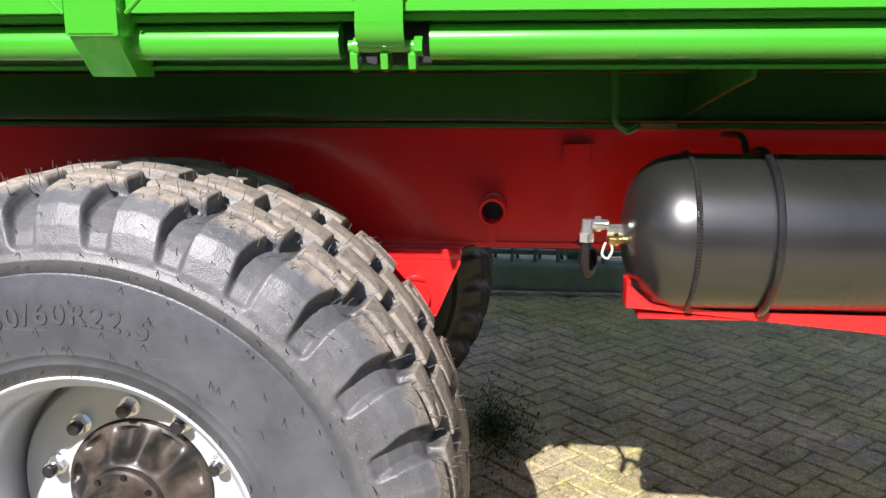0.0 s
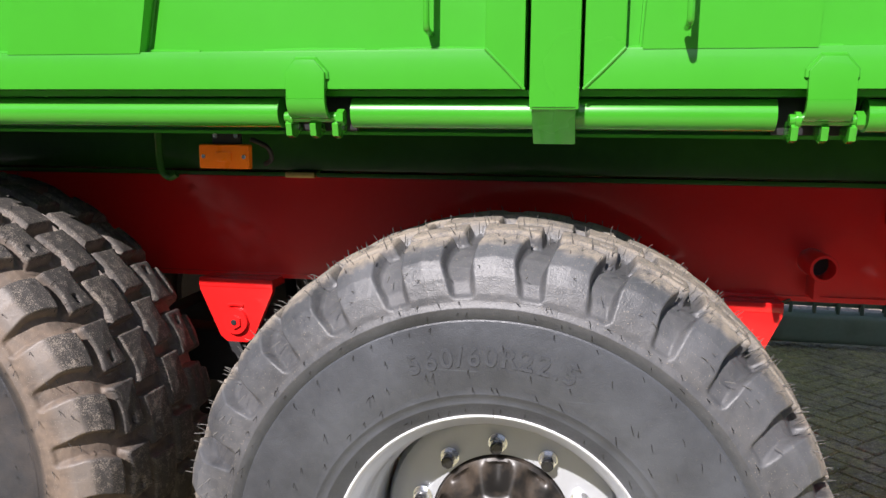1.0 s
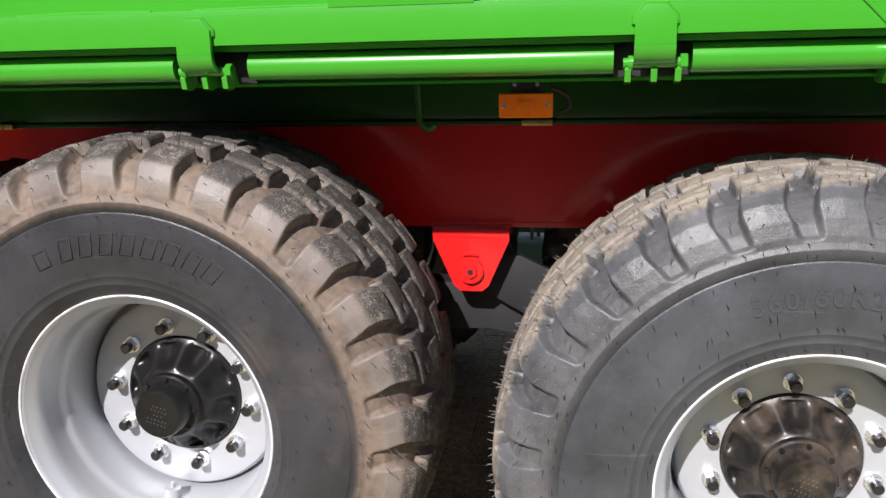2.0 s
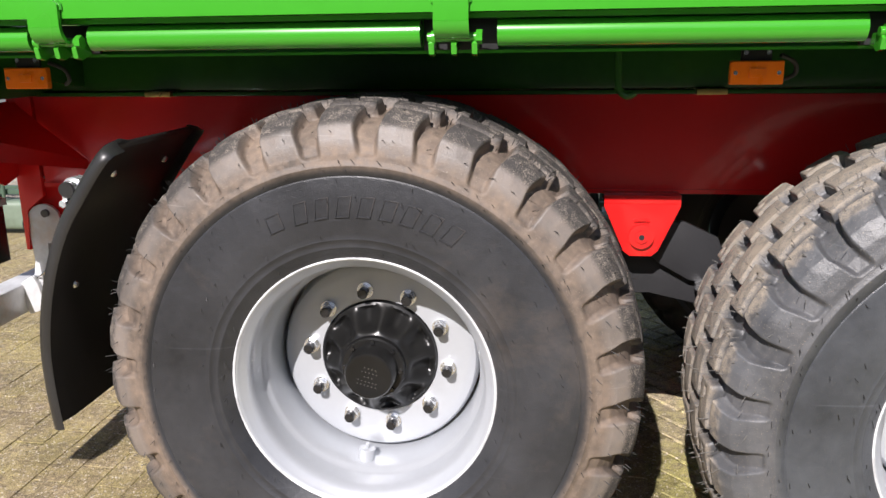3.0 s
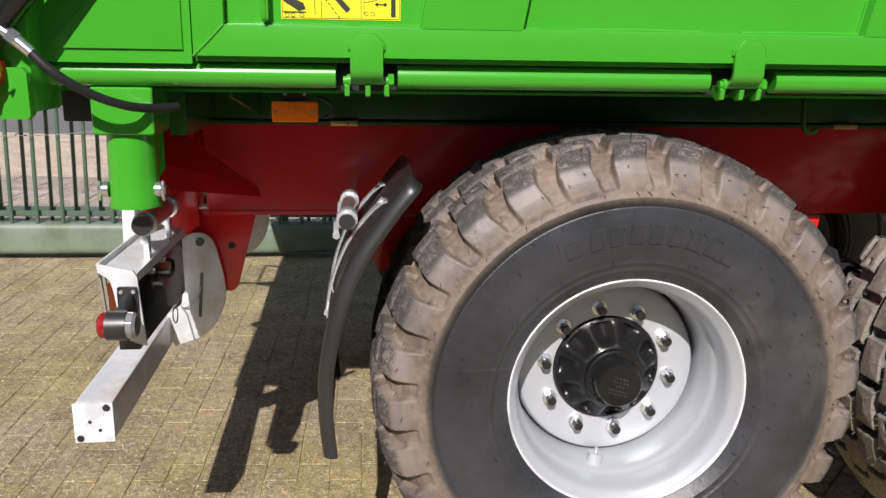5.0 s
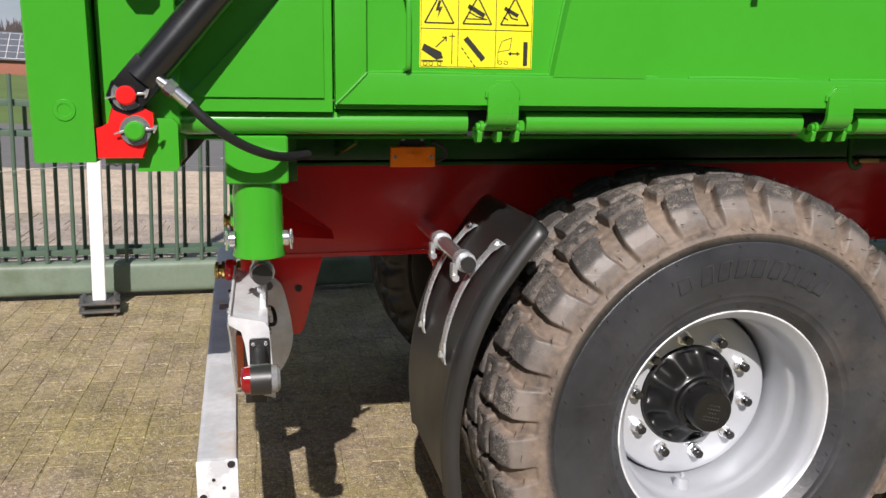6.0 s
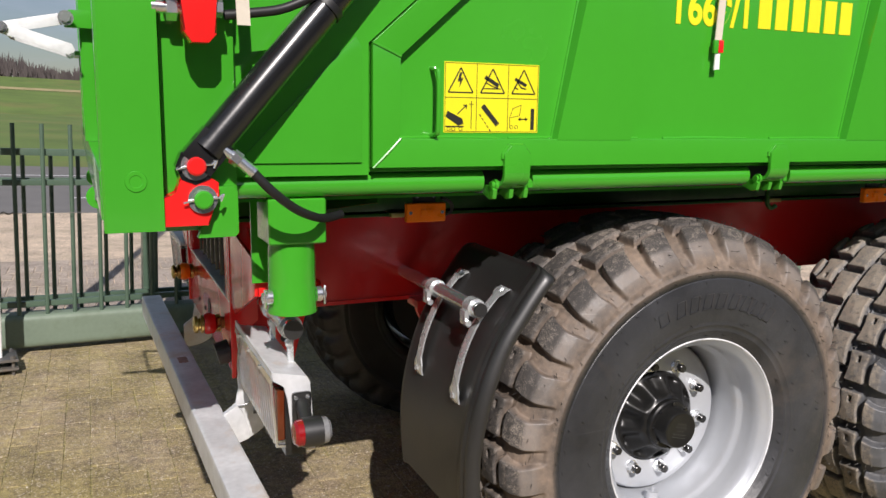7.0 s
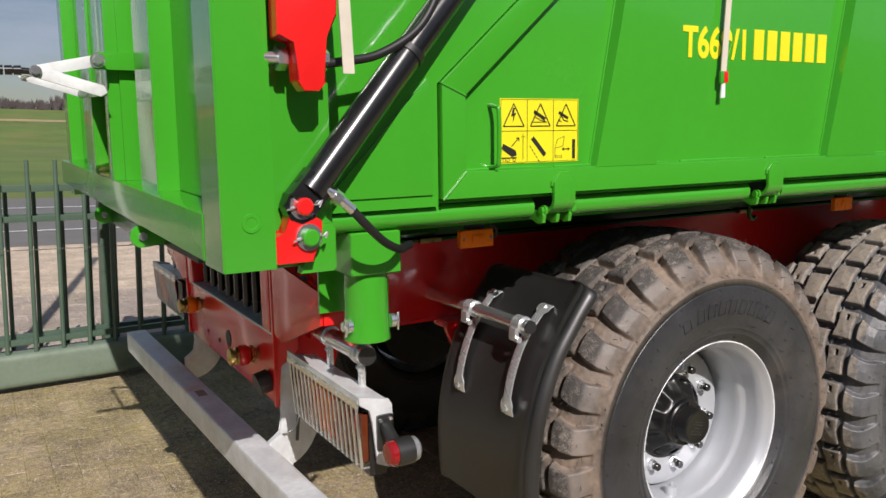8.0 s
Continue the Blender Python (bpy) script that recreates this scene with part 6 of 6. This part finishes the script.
for x, z in ((-1.05, 0.795), (-0.30, 0.847), (0.62, 0.837)):
    sweep(bm, [(x - 0.03, -0.012, z - 0.004), (x - 0.01, -0.020, z + 0.010), (x + 0.01, -0.012, z - 0.008), (x + 0.035, -0.018, z + 0.006)], 0.0035, 5, 4)
part("wire", bm, DARKGREY, gate, "twisted wire along the bars")

bm = B()
box(bm, -0.037, 0.037, -0.037, 0.037, 0.085, 4.8, 0.012, 3)
pole = part("barrier_pole", bm, WHITE, None, at=pose(-2.055, 2.98, 0, 0, 0, 8))
tagged(pole, "white painted steel pole on a bolted foot", "pole")
bm = B()
for z in (0.03, 0.078):
    box(bm, -0.11, 0.11, -0.1, 0.1, z, z + 0.014, 0.003)
for x in (-0.085, 0.085):
    for y in (-0.075, 0.075):
        rod(bm, (x, y, -0.01), (x, y, 0.11), 0.009, seg=10)
        hexnut(bm, (x, y, 0.092), (0, 0, 1), 0.016, 0.012)
part("foot_plate", bm, DARKGREY, pole, "grey double foot plate with bolts")
bm = B()
rod(bm, (-0.06, -0.03, 1.62), (0.04, -0.03, 1.63), 0.012, seg=10)
rod(bm, (-0.075, -0.03, 1.62), (-0.06, -0.03, 1.62), 0.02, seg=8)
part("pole_bolt", bm, ZINC, pole)

# far tree line, house
rng = random.Random(11)
verts, faces = [], []
for k in range(1500):
    x = -300 + 600 * k / 1500 + rng.uniform(-1, 1)
    y = 238 + rng.uniform(-5, 5)
    h = rng.uniform(3.6, 6.0) * (1.0 + 0.3 * math.sin(k * 0.031) + 0.2 * math.sin(k * 0.11))
    for q in range(26):
        cx, z0 = x + rng.gauss(0, 0.8), 8.3 + rng.uniform(-0.2, 0.55 * h)
        top = z0 + rng.uniform(0.3, 0.5) * h
        lean = rng.uniform(-0.5, 0.5)
        w = rng.uniform(0.08, 0.26)
        n0 = len(verts)
        verts += [(cx - w, y, z0), (cx + w, y + 0.2, z0), (cx + lean, y, top)]
        faces.append((n0, n0 + 1, n0 + 2))
me = bpy.data.meshes.new("tree_line")
me.from_pydata(verts, [], faces)
me.materials.append(TREES)
tagged(new("tree_line", me), "bare brown tree line at the far edge of the meadow", "trees", kind="stuff")
house = tagged(new("house"), "low brick barn with solar panels on its roof beyond the meadow", "house")
house.matrix_basis = pose(-36, 150, -0.05, 0, 0, 4)
bm = B()
box(bm, -12, 12, 0, 10, 0, 2.4, 0.02)
part("wall", bm, HOUSEBRICK, house)
bm = B()
box(bm, -1.0, 0.6, -0.08, 0.05, 0.0, 2.1, 0.01)
part("barn_door", bm, DARKSTEEL, house)
bm = B()
prism(bm, [(-0.7, 2.35), (10.7, 2.35), (5.0, 7.2)], "yz", -12.6, 12.6)
roof = part("roof", bm, ROOF, house, smooth=0)
slope = math.degrees(math.atan2(4.85, 5.7))
for r in range(4):
    for k in range(14):
        bm = B()
        box(bm, -11.9 + 1.7 * k, -10.3 + 1.7 * k, 0.5 + 1.65 * r, 2.0 + 1.65 * r, 0.05, 0.11, 0.0)
        part("solar_panel", bm, ROOF, roof, at=Matrix.Translation((0, -0.7, 2.35)) @ Matrix.Rotation(radians(slope), 4, "X"), smooth=0)
bm = B()
box(bm, -11.95, 11.9, 0.4, 7.1, 0.02, 0.045, 0.0)
part("panel_rails", bm, WHITE, roof, "pale rails between the panels", at=Matrix.Translation((0, -0.7, 2.35)) @ Matrix.Rotation(radians(slope), 4, "X"), smooth=0)

# weeds in the joints beside the front wheel
rng = random.Random(4)
bm = B()
for k in range(2400):
    a, d = rng.uniform(0, 6.283), abs(rng.gauss(0, 0.105))
    p = Vector((2.02 + d * math.cos(a) * 0.8, 1.68 + 2.2 * d * math.sin(a), 0.0))
    t = rng.uniform(0, 6.283)
    L, w = rng.uniform(0.008, 0.026), rng.uniform(0.002, 0.005)
    out = Vector((math.cos(t), math.sin(t), 0))
    side = Vector((-out.y, out.x, 0)) * w
    q = p + out * L * 0.6 + Vector((0, 0, L * rng.uniform(0.3, 1.0)))
    vs = [bm.verts.new(p), bm.verts.new((p + q) / 2 + side), bm.verts.new(q), bm.verts.new((p + q) / 2 - side)]
    bm.faces.new(vs)
tagged(part("weeds", bm, LEAF, smooth=0), "small green weeds growing in the paving joints", "weeds", kind="stuff")

# loose grit and crumbs on the paving
rng = random.Random(31)
verts, faces = [], []
for k in range(2600):
    x, y = rng.uniform(-3.2, 0.8), rng.uniform(-0.8, 3.1)
    if k % 5 == 0:
        x, y = rng.uniform(0.9, 3.4), rng.uniform(0.4, 3.1)
    r = rng.choice((0.0018, 0.0022, 0.0028, 0.004))
    t = rng.uniform(0, 6.28)
    n0 = len(verts)
    verts += [(x + r * 1.4 * math.cos(t + q) * rng.uniform(0.7, 1.2), y + r * 1.4 * math.sin(t + q) * rng.uniform(0.7, 1.2), -0.002) for q in (0, 1.57, 3.14, 4.71)]
    verts.append((x, y, r))
    faces += [(n0, n0 + 1, n0 + 4), (n0 + 1, n0 + 2, n0 + 4), (n0 + 2, n0 + 3, n0 + 4), (n0 + 3, n0, n0 + 4)]
me = bpy.data.meshes.new("grit")
me.from_pydata(verts, [], faces)
me.materials.append(GRIT)
tagged(new("grit", me), "pale loose grit and crumbs lying on the paving", "grit", kind="stuff")

# ---------------------------------------------------------------- paving bricks
paving = tagged(new("brick_paving"), "mossy brown brick paving of the yard", "paving", kind="structure")
BL, BW = 0.212, 0.106


def brick_verts(w, l, h, gap, ch):
    """A paver with a chamfered, slightly domed top; w along x, l along y."""
    a, b = w / 2 - gap, l / 2 - gap
    vs = [(-a, -b, -0.05), (a, -b, -0.05), (a, b, -0.05), (-a, b, -0.05), (-a, -b, h - ch), (a, -b, h - ch), (a, b, h - ch), (-a, b, h - ch),
          (-a + ch, -b + ch, h), (a - ch, -b + ch, h), (a - ch, b - ch, h), (-a + ch, b - ch, h)]
    fs = [(0, 1, 5, 4), (1, 2, 6, 5), (2, 3, 7, 6), (3, 0, 4, 7), (4, 5, 9, 8), (5, 6, 10, 9), (6, 7, 11, 10), (7, 4, 8, 11), (8, 9, 10, 11)]
    return vs, fs


# larger blocks just beyond the gate, with pale sand in their joints
rng = random.Random(8)
verge_v, verge_f = [], []
for row in range(8):
    for k in range(46):
        vs, fs = brick_verts(0.215, 0.31, -0.001, 0.004, 0.004)
        cx, cy, turn = -6.0 + 0.215 * k + 0.065 * (row % 2), 4.24 + 0.31 * row, rng.uniform(-0.012, 0.012)
        start = len(verge_v)
        verge_v += [(cx + x - turn * y, cy + y + turn * x, z + 0.002 * turn / 0.012) for x, y, z in vs]
        verge_f += [tuple(start + q for q in f) for f in fs]
me = bpy.data.meshes.new("verge_blocks")
me.from_pydata(verge_v, [], verge_f)
me.materials.append(FARBRICK)
tagged(new("verge_blocks", me), "grey-brown concrete blocks with sandy joints beyond the gate", "paving", kind="stuff")

spots = []
rng = random.Random(21)
# columns across the trailer at the rear half, each half a brick on from the last
SPLIT = 0.75
for column in range(51):
    x = SPLIT - 0.05 - BW * column
    y = -2.69 + (0.5 * BL if column % 2 else 0)
    while y < 3.75:
        spots.append((x, y, 90.0, 0))
        y += BL
# herringbone at 45 degrees under the front half
c45 = math.cos(radians(45))
for i in range(-50, 60):
    for j in range(-50, 60):
        k = (i - j) % 4
        u, v = i * BW, j * BW
        if k == 0:
            cu, cv, turn = u + BL / 2, v + BW / 2, 0.0
        elif k == 3:
            cu, cv, turn = u + BW / 2, v + BL / 2, 90.0
        else:
            continue
        x, y = (cu - cv) * c45 + 2.2, (cu + cv) * c45 + 1.2
        if SPLIT + 0.13 < x < 4.2 and -2.5 < y < 4.4:
            spots.append((x, y, turn + 45.0, 1))
kinds, shapes = [], []
for mat, gap, chamfer in ((BRICK, 0.0015, 0.0014), (GREYBRICK, 0.0042, 0.006)):
    me = bpy.data.meshes.new("brick")
    vs0, fs0 = brick_verts(BL, BW, 0.0, gap, chamfer)
    shapes.append(vs0)
    me.from_pydata(vs0, [], fs0)
    me.materials.append(mat)
    kinds.append(me)


def nearness(s):
    x, y = s[:2]
    return abs(x + 1.25) + abs(y - 1.0) * 0.8 if x < 0.5 else abs(x - 2.5) * 1.1 + abs(y - 1.6) * 0.8


order = sorted(spots, key=nearness)
rest = [([], []), ([], [])]
for n, (x, y, turn, kind) in enumerate(order):
    dz = rng.uniform(-0.0016, 0.0008)
    loose = 0.0015 if kind else 0.0032
    m = Matrix.Translation((x + rng.uniform(-loose, loose), y + rng.uniform(-loose, loose), dz)) @ Euler((rng.uniform(-.007, .007), rng.uniform(-.005, .005), radians(turn + rng.uniform(-.9, .9)))).to_matrix().to_4x4()
    if n < 300:
        ob = new("brick", kinds[kind])
        ob.parent = paving
        ob.matrix_basis = m
    else:
        rest_v, rest_f = rest[kind]
        start = len(rest_v)
        rest_v += [tuple(m @ Vector(v)) for v in shapes[kind]]
        rest_f += [tuple(start + q for q in f) for f in fs0]
for (rest_v, rest_f), mat, label in zip(rest, (BRICK, GREYBRICK), ("mossy brown paving bricks in a stretcher bond", "grey paving bricks in a herringbone bond")):
    me = bpy.data.meshes.new("outer_bricks")
    me.from_pydata(rest_v, [], rest_f)
    me.materials.append(mat)
    ob = tagged(new("outer_bricks", me), label, kind="stuff")
    ob.parent = paving
